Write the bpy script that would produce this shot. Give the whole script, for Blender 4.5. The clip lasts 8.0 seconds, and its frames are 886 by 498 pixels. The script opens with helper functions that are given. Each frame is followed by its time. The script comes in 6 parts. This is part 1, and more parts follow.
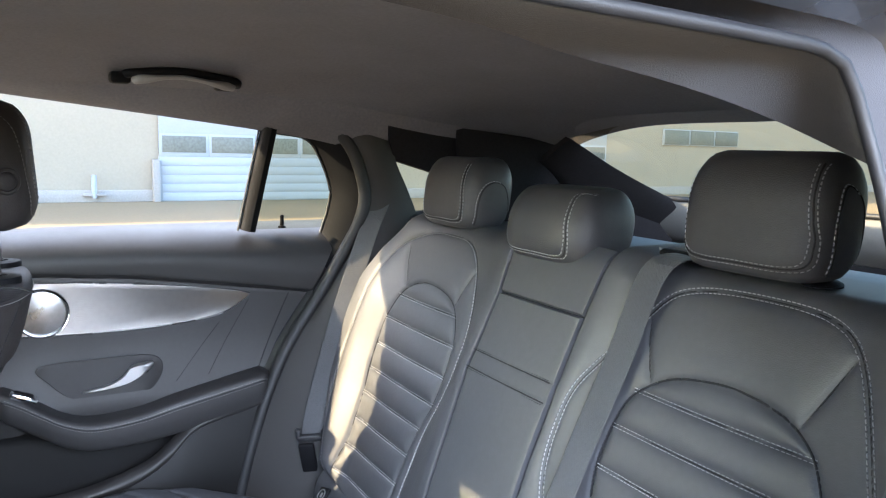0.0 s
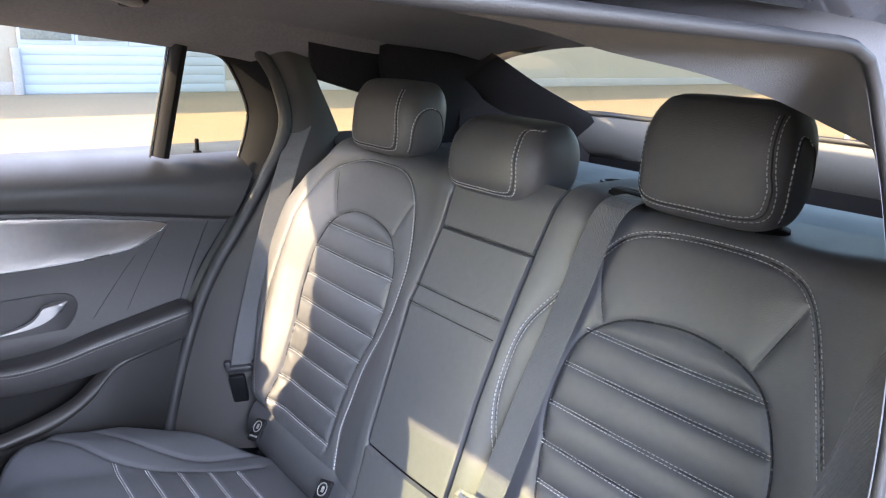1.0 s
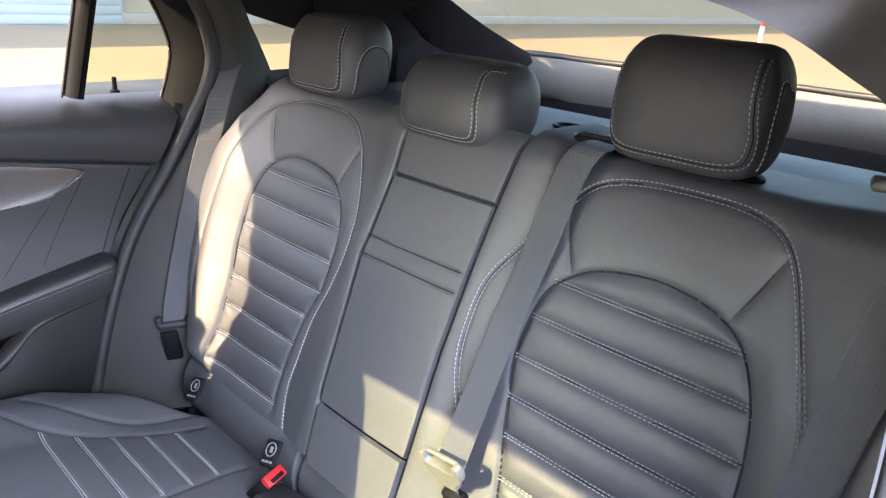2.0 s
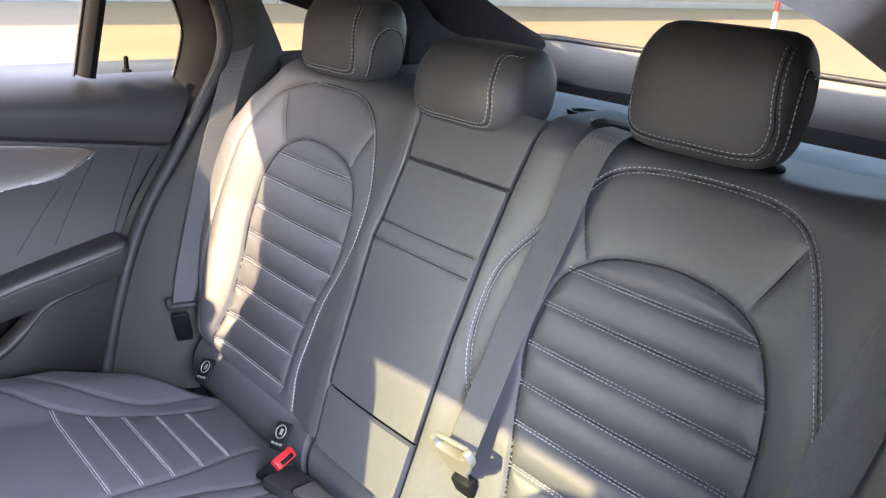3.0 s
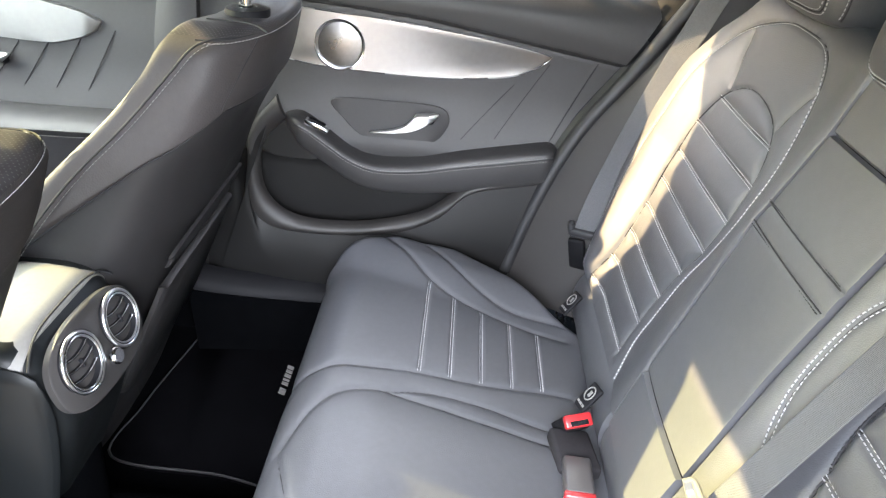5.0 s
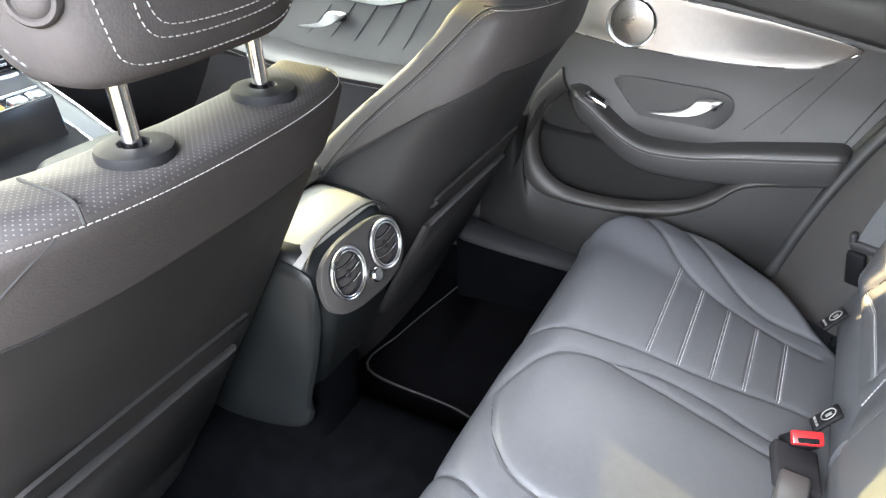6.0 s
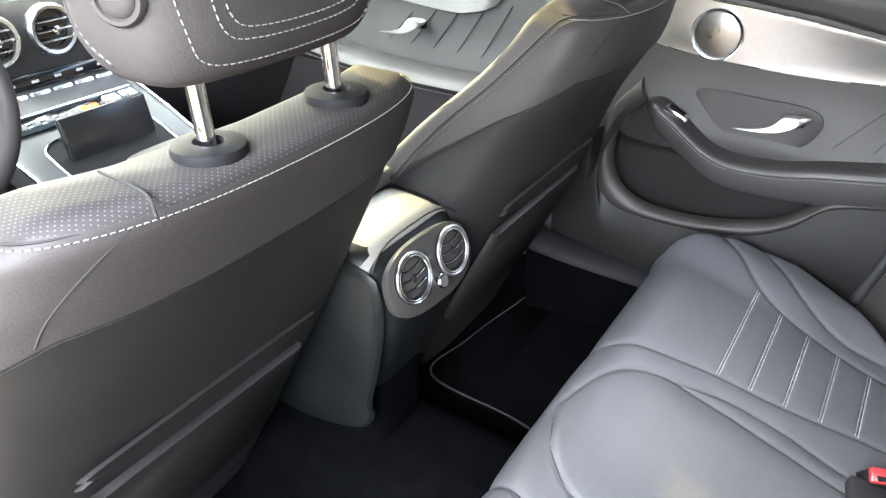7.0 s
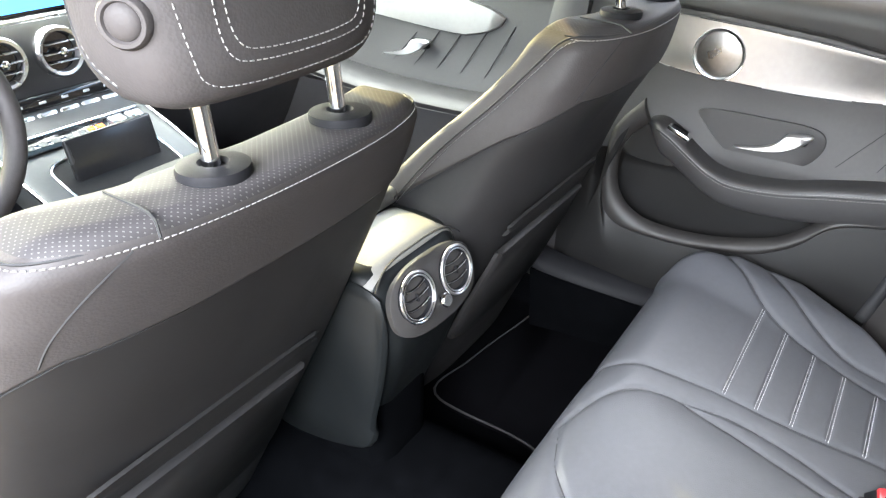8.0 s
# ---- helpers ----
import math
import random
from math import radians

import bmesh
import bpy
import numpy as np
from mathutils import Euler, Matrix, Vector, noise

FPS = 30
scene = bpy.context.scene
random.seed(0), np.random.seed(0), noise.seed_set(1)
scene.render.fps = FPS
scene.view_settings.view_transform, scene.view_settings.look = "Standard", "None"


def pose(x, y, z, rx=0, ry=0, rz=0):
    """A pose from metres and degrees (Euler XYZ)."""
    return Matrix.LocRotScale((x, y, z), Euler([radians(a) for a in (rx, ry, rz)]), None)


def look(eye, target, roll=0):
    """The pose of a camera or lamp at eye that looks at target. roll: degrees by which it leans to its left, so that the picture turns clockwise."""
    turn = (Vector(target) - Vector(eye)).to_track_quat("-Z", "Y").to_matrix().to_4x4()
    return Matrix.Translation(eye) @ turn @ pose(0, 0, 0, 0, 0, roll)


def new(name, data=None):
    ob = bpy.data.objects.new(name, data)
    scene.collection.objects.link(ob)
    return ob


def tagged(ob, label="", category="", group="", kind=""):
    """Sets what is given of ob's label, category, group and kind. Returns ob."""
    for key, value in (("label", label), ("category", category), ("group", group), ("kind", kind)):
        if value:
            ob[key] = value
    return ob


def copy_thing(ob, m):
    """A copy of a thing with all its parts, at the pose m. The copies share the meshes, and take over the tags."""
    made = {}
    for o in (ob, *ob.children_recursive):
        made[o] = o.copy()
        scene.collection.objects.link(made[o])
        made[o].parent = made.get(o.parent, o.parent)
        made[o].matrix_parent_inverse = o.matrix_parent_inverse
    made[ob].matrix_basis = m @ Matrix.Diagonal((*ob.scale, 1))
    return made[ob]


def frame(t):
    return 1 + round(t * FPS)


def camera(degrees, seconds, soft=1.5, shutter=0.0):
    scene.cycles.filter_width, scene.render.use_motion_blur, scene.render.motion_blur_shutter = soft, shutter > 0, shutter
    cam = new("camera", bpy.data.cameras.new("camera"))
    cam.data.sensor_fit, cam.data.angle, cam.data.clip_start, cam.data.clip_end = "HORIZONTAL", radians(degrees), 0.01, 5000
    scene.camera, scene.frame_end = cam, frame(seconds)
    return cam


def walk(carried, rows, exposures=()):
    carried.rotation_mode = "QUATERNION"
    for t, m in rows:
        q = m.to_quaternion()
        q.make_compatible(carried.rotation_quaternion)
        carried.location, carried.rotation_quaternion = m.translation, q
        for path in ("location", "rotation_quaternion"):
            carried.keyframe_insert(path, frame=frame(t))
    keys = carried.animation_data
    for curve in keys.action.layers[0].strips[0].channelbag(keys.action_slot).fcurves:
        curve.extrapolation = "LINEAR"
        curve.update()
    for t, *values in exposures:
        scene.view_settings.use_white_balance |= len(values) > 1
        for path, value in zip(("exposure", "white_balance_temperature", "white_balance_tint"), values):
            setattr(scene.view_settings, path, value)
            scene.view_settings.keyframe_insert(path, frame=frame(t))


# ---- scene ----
cam = camera(61.0, 8.0, 1.2)
PATH = [
    (0, (-0.914, 0.686, 1.419), (0.814, -0.288, 1.156), 1.3),
    (0.5, (-0.877, 0.69, 1.45), (0.774, -0.358, 1.033), 1.2),
    (1, (-0.838, 0.735, 1.48), (0.68, -0.452, 0.945), 1.9),
    (1.5, (-0.787, 0.745, 1.474), (0.609, -0.547, 0.855), 2.4),
    (2.8, (-0.743, 0.747, 1.475), (0.558, -0.594, 0.76), 3.6),
    (3, (-0.744, 0.748, 1.475), (0.585, -0.563, 0.756), 3.9),
    (3.5, (-0.761, 0.7, 1.488), (0.709, -0.434, 0.743), 4.6),
    (4, (-0.811, 0.57, 1.474), (0.822, -0.272, 0.683), 5.5),
    (4.5, (-0.785, 0.485, 1.456), (0.962, 0.041, 0.59), 5.8),
    (5, (-0.728, 0.43, 1.449), (1.026, 0.434, 0.488), 5.1),
    (5.2, (-0.728, 0.415, 1.448), (0.997, 0.608, 0.455), 4.3),
    (6.3, (-0.783, 0.347, 1.454), (0.72, 1.161, 0.416), 2.3),
    (6.5, (-0.777, 0.347, 1.451), (0.71, 1.194, 0.416), 2.2),
    (7, (-0.766, 0.349, 1.451), (0.697, 1.245, 0.423), 1.8),
    (7.5, (-0.766, 0.348, 1.451), (0.699, 1.259, 0.438), 1.6),
    (8, (-0.766, 0.348, 1.452), (0.712, 1.268, 0.467), 1.5),
]
EXPOSURE = [(0, 3.5, 5650, 12), (0.5, 3.72, 5700, 16), (1.5, 3.62, 5800, 18), (3, 3.7, 5850, 21), (4, 3.84, 5900, 21), (5, 4.2, 6420, 12), (6.5, 4.25, 6520, 10), (8, 4.33, 6540, 10)]
walk(cam, [(t, look(eye, target, roll)) for t, eye, target, roll in PATH], EXPOSURE)

# ---- world, sun ----
SUN = Vector((0.219, 0.879, 0.423)).normalized()      # towards the sun
world = bpy.data.worlds.new("sky")
scene.world = world
world.use_nodes = True
wn = world.node_tree
sky = wn.nodes.new("ShaderNodeTexSky")
sky.sky_type, sky.sun_disc = "NISHITA", False
sky.sun_elevation, sky.sun_rotation = math.asin(SUN.z), math.atan2(SUN.x, SUN.y)
sky.air_density, sky.dust_density = 1.0, 1.5
bg = next(n for n in wn.nodes if n.type == "BACKGROUND")
bg.inputs["Strength"].default_value = 0.11
wn.links.new(sky.outputs[0], bg.inputs[0])
sun = new("sun", bpy.data.lights.new("sun", "SUN"))
sun.data.energy, sun.data.angle, sun.data.color = 2.15, radians(0.6), (1.0, 0.75, 0.40)
sun.matrix_world = look((0, 0, 0), -SUN)
# added fill lamps beyond doorway, open side window and windscreen, for the sky's light
door_sky = new("doorway_sky_fill", bpy.data.lights.new("doorway_sky_fill", "AREA"))
door_sky.data.shape, door_sky.data.size, door_sky.data.size_y = "RECTANGLE", 1.8, 0.9
door_sky.data.energy, door_sky.data.color = 30.5, (0.945, 0.975, 1.03)
door_sky.matrix_world = look((-1.94, 0.40, 2.02), (0.15, 0.36, 0.78))
right_sky = new("side_window_sky_fill", bpy.data.lights.new("side_window_sky_fill", "AREA"))
right_sky.data.shape, right_sky.data.size, right_sky.data.size_y = "RECTANGLE", 1.6, 1.0
right_sky.data.energy, right_sky.data.color = 5.5, (0.98, 0.98, 1.0)
right_sky.matrix_world = look((1.75, 0.15, 2.45), (0.40, 0.70, 0.90))
screen_sky = new("windscreen_sky_fill", bpy.data.lights.new("windscreen_sky_fill", "AREA"))
screen_sky.data.shape, screen_sky.data.size, screen_sky.data.size_y = "RECTANGLE", 1.2, 0.8
screen_sky.data.energy, screen_sky.data.color = 7.5, (1.0, 0.92, 1.12)
screen_sky.matrix_world = look((0, 2.0, 1.62), (0, 0.9, 0.9))


# ---- materials ----
def material(name, base, rough=0.5, metal=0.0, vary=0.12, scale=6.0, bump=0.0, bump_scale=400.0,
             grain="noise", coat=0.0, spec=0.5, sheen=0.0, second=None, rough_vary=0.08):
    """Principled surface with colour change at two scales, uneven gloss and fine relief."""
    m = bpy.data.materials.new(name)
    m.use_nodes = True
    n, l = m.node_tree.nodes, m.node_tree.links
    p = next(a for a in n if a.type == "BSDF_PRINCIPLED")
    tc = n.new("ShaderNodeTexCoord")
    big = n.new("ShaderNodeTexNoise")
    big.inputs["Scale"].default_value, big.inputs["Detail"].default_value = scale, 5.0
    small = n.new("ShaderNodeTexNoise")
    small.inputs["Scale"].default_value, small.inputs["Detail"].default_value = scale * 22, 3.0
    for t in (big, small):
        l.new(tc.outputs["Object"], t.inputs["Vector"])
    add = n.new("ShaderNodeMath")
    add.operation = "ADD"
    l.new(big.outputs[0], add.inputs[0]), l.new(small.outputs[0], add.inputs[1])
    ramp = n.new("ShaderNodeMapRange")
    ramp.inputs[1].default_value, ramp.inputs[2].default_value = 0.65, 1.35
    l.new(add.outputs[0], ramp.inputs[0])
    mix = n.new("ShaderNodeMix")
    mix.data_type = "RGBA"
    l.new(ramp.outputs[0], mix.inputs[0])
    dark = [c * (1 - vary) for c in base]
    light = [min(1, c * (1 + vary)) for c in (second or base)]
    mix.inputs[6].default_value, mix.inputs[7].default_value = (*dark, 1), (*light, 1)
    l.new(mix.outputs[2], p.inputs["Base Color"])
    rr = n.new("ShaderNodeMapRange")
    rr.inputs[1].default_value, rr.inputs[2].default_value = 0.3, 0.7
    rr.inputs[3].default_value, rr.inputs[4].default_value = max(0.02, rough - rough_vary), min(1, rough + rough_vary)
    l.new(big.outputs[0], rr.inputs[0]), l.new(rr.outputs[0], p.inputs["Roughness"])
    p.inputs["Metallic"].default_value = metal
    p.inputs["Specular IOR Level"].default_value = spec
    p.inputs["Coat Weight"].default_value = coat
    p.inputs["Sheen Weight"].default_value = sheen
    if bump:
        if grain == "leather":
            g = n.new("ShaderNodeTexVoronoi")
            g.inputs["Scale"].default_value = bump_scale
            out = g.outputs["Distance"]
        elif grain == "weave":
            g = n.new("ShaderNodeTexWave")
            g.inputs["Scale"].default_value = bump_scale
            g.inputs["Distortion"].default_value = 0.6
            g.bands_direction = "Z"
            out = g.outputs[0]
        elif grain == "brushed":
            mp = n.new("ShaderNodeMapping")
            mp.inputs["Scale"].default_value = (1, 0.02, 1)
            l.new(tc.outputs["Object"], mp.inputs[0])
            g = n.new("ShaderNodeTexNoise")
            g.inputs["Scale"].default_value = bump_scale
            l.new(mp.outputs[0], g.inputs["Vector"])
            out = g.outputs[0]
        else:
            g = n.new("ShaderNodeTexNoise")
            g.inputs["Scale"].default_value, g.inputs["Detail"].default_value = bump_scale, 4.0
            out = g.outputs[0]
        if grain != "brushed":
            l.new(tc.outputs["Object"], g.inputs["Vector"])
        b = n.new("ShaderNodeBump")
        b.inputs["Strength"].default_value, b.inputs["Distance"].default_value = bump, 0.001
        l.new(out, b.inputs["Height"]), l.new(b.outputs[0], p.inputs["Normal"])
    return m


def glass(name, tint, gloss=0.03):
    m = bpy.data.materials.new(name)
    m.use_nodes = True
    n, l = m.node_tree.nodes, m.node_tree.links
    n.remove(next(a for a in n if a.type == "BSDF_PRINCIPLED"))
    out = next(a for a in n if a.type == "OUTPUT_MATERIAL")
    tr, gl, mx, fr = (n.new("ShaderNode" + k) for k in ("BsdfTransparent", "BsdfGlossy", "MixShader", "Fresnel"))
    tr.inputs[0].default_value = (*tint, 1)
    gl.inputs["Roughness"].default_value = gloss
    fr.inputs[0].default_value = 1.45
    soft = n.new("ShaderNodeMath")                  # the coated glass mirrors little
    soft.operation = "MULTIPLY"
    soft.inputs[1].default_value = 0.10
    l.new(fr.outputs[0], soft.inputs[0])
    l.new(soft.outputs[0], mx.inputs[0]), l.new(tr.outputs[0], mx.inputs[1]), l.new(gl.outputs[0], mx.inputs[2])
    l.new(mx.outputs[0], out.inputs[0])
    return m


def glow(name, colour, strength):
    m = bpy.data.materials.new(name)
    m.use_nodes = True
    p = next(a for a in m.node_tree.nodes if a.type == "BSDF_PRINCIPLED")
    p.inputs["Base Color"].default_value = (*colour, 1)
    p.inputs["Emission Color"].default_value = (*colour, 1)
    p.inputs["Emission Strength"].default_value = strength
    return m


LEATHER = material("black_leather", (0.0458, 0.0469, 0.0514), 0.52, vary=0.10, scale=5, bump=0.14, bump_scale=620, grain="leather")
HEAD_LEATHER = material("headrest_leather", (0.0405, 0.040, 0.0425), 0.5, vary=0.10, scale=5, bump=0.22, bump_scale=620, grain="leather", spec=0.4)
LEATHER_COARSE = material("grained_leather", (0.031, 0.028, 0.028), 0.60, vary=0.10, scale=5, bump=0.16, bump_scale=380, grain="leather", spec=0.16)


def perforated(name):
    """Black leather with rows of pale pin holes, 3.4 mm apart."""
    m = material(name, (0.022, 0.020, 0.021), 0.68, vary=0.1, scale=5, spec=0.2)
    n, l = m.node_tree.nodes, m.node_tree.links
    p = next(a for a in n if a.type == "BSDF_PRINCIPLED")
    tc, sp, cb_, mp, vo, lt, mx = (n.new("ShaderNode" + k) for k in ("TexCoord", "SeparateXYZ", "CombineXYZ", "Mapping", "TexVoronoi", "Math", "Mix"))
    for i in range(2):                                 # the rows follow the slope at the rounded rim
        ad = n.new("ShaderNodeMath")
        ad.operation = "MULTIPLY_ADD"
        ad.inputs[1].default_value = 0.6
        l.new(sp.outputs[2], ad.inputs[0]), l.new(sp.outputs[i], ad.inputs[2]), l.new(ad.outputs[0], cb_.inputs[i])
    mp.inputs["Rotation"].default_value = (0, 0, radians(45))
    vo.voronoi_dimensions = "2D"
    vo.inputs["Scale"].default_value, vo.inputs["Randomness"].default_value = 235.0, 0.0
    lt.operation = "LESS_THAN"
    lt.inputs[1].default_value = 0.17
    mx.data_type = "RGBA"
    was = p.inputs["Base Color"].links[0].from_socket
    l.new(tc.outputs["Object"], sp.inputs[0]), l.new(cb_.outputs[0], mp.inputs[0]), l.new(mp.outputs[0], vo.inputs["Vector"]), l.new(vo.outputs["Distance"], lt.inputs[0])
    l.new(lt.outputs[0], mx.inputs[0]), l.new(was, mx.inputs[6])
    mx.inputs[7].default_value = (0.055, 0.055, 0.052, 1)
    l.new(mx.outputs[2], p.inputs["Base Color"])
    return m


PERFORATED = perforated("perforated_leather")
TRIM = material("soft_trim", (0.0222, 0.0214, 0.0221), 0.55, vary=0.10, scale=7, bump=0.25, bump_scale=900)
PLASTIC = material("black_plastic", (0.021, 0.021, 0.023), 0.5, vary=0.10, scale=9, bump=0.2, bump_scale=1300)
DARK_PLASTIC = material("deep_black_plastic", (0.007, 0.007, 0.008), 0.6, spec=0.07, vary=0.10, scale=9, bump=0.15, bump_scale=1300)
GREY_PLASTIC = material("grey_shelf_plastic", (0.11, 0.112, 0.12), 0.6, vary=0.08, scale=9, bump=0.2, bump_scale=1300)
HAND_GREY = material("grey_grab_plastic", (0.22, 0.21, 0.20), 0.55, vary=0.06, scale=9, bump=0.15, bump_scale=1300)
# lighter than its own grey: the sunlit band is put into the colour
TAIL = material("sun_paled_tailgate_trim", (0.095, 0.095, 0.092), 0.6, vary=0.08, scale=9, bump=0.2, bump_scale=1300)
GREY_STACK = material("dark_grey_stack", (0.052, 0.052, 0.054), 0.4, vary=0.08, scale=8, bump=0.1, bump_scale=900)
SHELL = material("black_seat_shell", (0.0132, 0.0125, 0.0127), 0.55, spec=0.2, vary=0.12, scale=6, bump=0.2, bump_scale=900)
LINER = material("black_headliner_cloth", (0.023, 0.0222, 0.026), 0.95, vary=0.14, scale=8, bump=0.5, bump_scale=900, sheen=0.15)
# near-black with shade in the colour, for rear trims and buckle well
DEEP = material("shade_black_cloth", (0.0165, 0.0155, 0.0170), 0.95, vary=0.2, scale=8, bump=0.5, bump_scale=900, spec=0.1)
# near-black beyond real carpet: the footwell's shade is put into these two colours
CARPET = material("shade_black_carpet", (0.0015, 0.0016, 0.0019), 1.0, vary=0.35, scale=30, bump=1.0, bump_scale=700, spec=0.0)
MAT = material("shade_black_velour_mat", (0.0020, 0.0020, 0.0024), 1.0, vary=0.3, scale=25, bump=0.8, bump_scale=900, spec=0.0)
ALU = material("brushed_aluminium", (0.36, 0.35, 0.345), 0.42, 1.0, vary=0.05, scale=4, bump=0.25, bump_scale=900, grain="brushed")
CONSOLE = material("satin_black_plastic", (0.0050, 0.0057, 0.0060), 0.42, vary=0.10, scale=9, bump=0.12, bump_scale=1300, spec=0.16)
# black plastic lightened so that the sun's glare sits in its colour
CAP = material("glare_paled_console_cap", (0.145, 0.14, 0.13), 0.52, vary=0.10, scale=9, bump=0.06, bump_scale=1300)
SPEAKER = material("dark_speaker_metal", (0.25, 0.25, 0.255), 0.30, 1.0, vary=0.1, scale=6, bump=0.15, bump_scale=1200)
CHROME = material("chrome", (0.80, 0.80, 0.81), 0.10, 1.0, vary=0.02, scale=4, rough_vary=0.03)
HANDLE_SILVER = material("bright_satin_silver", (0.62, 0.62, 0.63), 0.42, 1.0, vary=0.03, scale=8)
SATIN = material("satin_silver", (0.62, 0.62, 0.63), 0.28, 1.0, vary=0.03, scale=8)
THREAD = material("pale_thread", (0.29, 0.29, 0.30), 0.7, vary=0.12, scale=60)
MID_THREAD = material("soft_grey_thread", (0.30, 0.30, 0.305), 0.7, vary=0.12, scale=60)
# darker than the door trim: lower door and pocket shade sit in the colour
LOWER = material("shade_black_lower_trim", (0.0058, 0.0056, 0.0056), 0.5, vary=0.10, scale=9, bump=0.2, bump_scale=1300, spec=0.25)
PLATE = material("brown_grey_plate", (0.017, 0.0155, 0.015), 0.6, vary=0.08, scale=9, bump=0.1, bump_scale=1300)
FINE_THREAD = material("grey_thread", (0.13, 0.126, 0.122), 0.7, vary=0.12, scale=60)
PIPING = material("grey_piping", (0.012, 0.012, 0.013), 0.7, vary=0.15, scale=30)
# dark thread and joints, and the shade painted into creases and folds
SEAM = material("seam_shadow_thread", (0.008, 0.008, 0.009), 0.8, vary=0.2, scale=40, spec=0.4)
BELT = material("black_belt_webbing", (0.074, 0.076, 0.081), 0.5, vary=0.14, scale=12, bump=0.55, bump_scale=300, grain="weave")
RED = material("red_button", (0.30, 0.014, 0.016), 0.38, vary=0.10, scale=20)
CREAM = material("pale_belt_tongue", (0.13, 0.125, 0.105), 0.42, vary=0.12, scale=20)
RUBBER = material("black_rubber_seal", (0.008, 0.008, 0.009), 0.55, vary=0.15, scale=20, bump=0.2, bump_scale=900)
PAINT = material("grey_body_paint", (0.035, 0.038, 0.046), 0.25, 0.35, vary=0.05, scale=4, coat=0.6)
SCREEN = material("black_gloss", (0.008, 0.008, 0.009), 0.08, vary=0.1, scale=5, rough_vary=0.03)
GLASS_DARK = glass("privacy_glass", (0.64, 0.62, 0.50))
GLASS_CLEAR = glass("clear_glass", (0.78, 0.88, 0.66))


# ---- mesh helpers ----
def part(name, vf, mat, parent=None, label="", smooth=True, sharp=45):
    """Links vertices and faces as one mesh object, under its thing where one is given."""
    v, f = vf
    me = bpy.data.meshes.new(name)
    me.from_pydata([tuple(map(float, p)) for p in v], [], [tuple(map(int, q)) for q in f])
    me.validate()
    bm = bmesh.new()
    bm.from_mesh(me)
    bmesh.ops.recalc_face_normals(bm, faces=bm.faces) if len(bm.faces) < 60000 else None
    bm.to_mesh(me)
    bm.free()
    me.materials.append(mat)
    if smooth:
        me.shade_smooth()
        me.set_sharp_from_angle(angle=radians(sharp))
    ob = new(name, me)
    if parent is not None:
        ob.parent = parent
    if label:
        tagged(ob, label)
    if name == "stitching":
        tagged(ob, kind="stuff")
    return ob


def thing(name, at, label, category, group="", kind=""):
    ob = new(name)
    ob.empty_display_size = 0.05
    ob.location = at
    bpy.context.view_layer.update()
    return tagged(ob, label, category, group, kind)


def settle(root):
    """Moves the parts back by the thing's own place, so that they can be given in world coordinates."""
    for ch in root.children:
        ch.matrix_parent_inverse = Matrix.Translation(root.location).inverted()


def join(*items):
    v, f, k = [], [], 0
    for a, b in items:
        v.extend(a)
        f.extend([tuple(i + k for i in q) for q in b])
        k += len(a)
    return v, f


def grid(p, closed=False):
    """Faces over an array of points (rows, columns, 3); closed joins the last column to the first."""
    p = np.asarray(p, float)
    r, c = p.shape[:2]
    f = []
    for i in range(r - 1):
        for j in range(c if closed else c - 1):
            k = (j + 1) % c
            f.append((i * c + j, i * c + k, (i + 1) * c + k, (i + 1) * c + j))
    return list(p.reshape(-1, 3)), f


def loft(rings):
    """Closed rings joined in order, capped at both ends."""
    v, f = grid(rings, True)
    c, n = len(rings[0]), len(rings)
    f.append(tuple(range(c))[::-1])
    f.append(tuple((n - 1) * c + j for j in range(c)))
    return v, f


def curve(pts, n, closed=False):
    """A smooth line through the points, in n even steps."""
    p = np.asarray(pts, float)
    if len(p) > 2:
        q = np.vstack([p[-1], p, p[0], p[1]]) if closed else np.vstack([2 * p[0] - p[1], p, 2 * p[-1] - p[-2]])
        out = []
        for i in range(1, len(q) - 2):
            for t in np.linspace(0, 1, 14, endpoint=False):
                a, b, c, d = q[i - 1:i + 3]
                out.append(0.5 * (2 * b + (c - a) * t + (2 * a - 5 * b + 4 * c - d) * t * t + (3 * b - a - 3 * c + d) * t ** 3))
        out.append(q[-2])
        p = np.array(out)
    s = np.r_[0, np.cumsum(np.linalg.norm(np.diff(p, axis=0), axis=1))]
    t = np.linspace(0, s[-1], n + 1)[:-1] if closed else np.linspace(0, s[-1], n)
    return np.stack([np.interp(t, s, p[:, k]) for k in range(p.shape[1])], 1)


def tube(path, r, sides=8, ry=None, up=(0, 0, 1)):
    """A round or flattened bar along a line; r may change along it."""
    p = np.asarray(path, float)
    r = np.broadcast_to(np.asarray(r, float), (len(p),))
    ry = r if ry is None else np.broadcast_to(np.asarray(ry, float), (len(p),))
    t = np.gradient(p, axis=0)
    t /= np.linalg.norm(t, axis=1)[:, None] + 1e-12
    up = np.broadcast_to(np.asarray(up, float), p.shape)
    a = np.cross(t, up)
    bad = np.linalg.norm(a, axis=1) < 1e-4
    a[bad] = np.cross(t[bad], (1, 0.01, 0))
    a /= np.linalg.norm(a, axis=1)[:, None]
    b = np.cross(a, t)
    w = np.linspace(0, 2 * np.pi, sides, endpoint=False)
    rings = p[:, None] + a[:, None] * (r[:, None] * np.cos(w))[..., None] + b[:, None] * (ry[:, None] * np.sin(w))[..., None]
    return loft(rings)


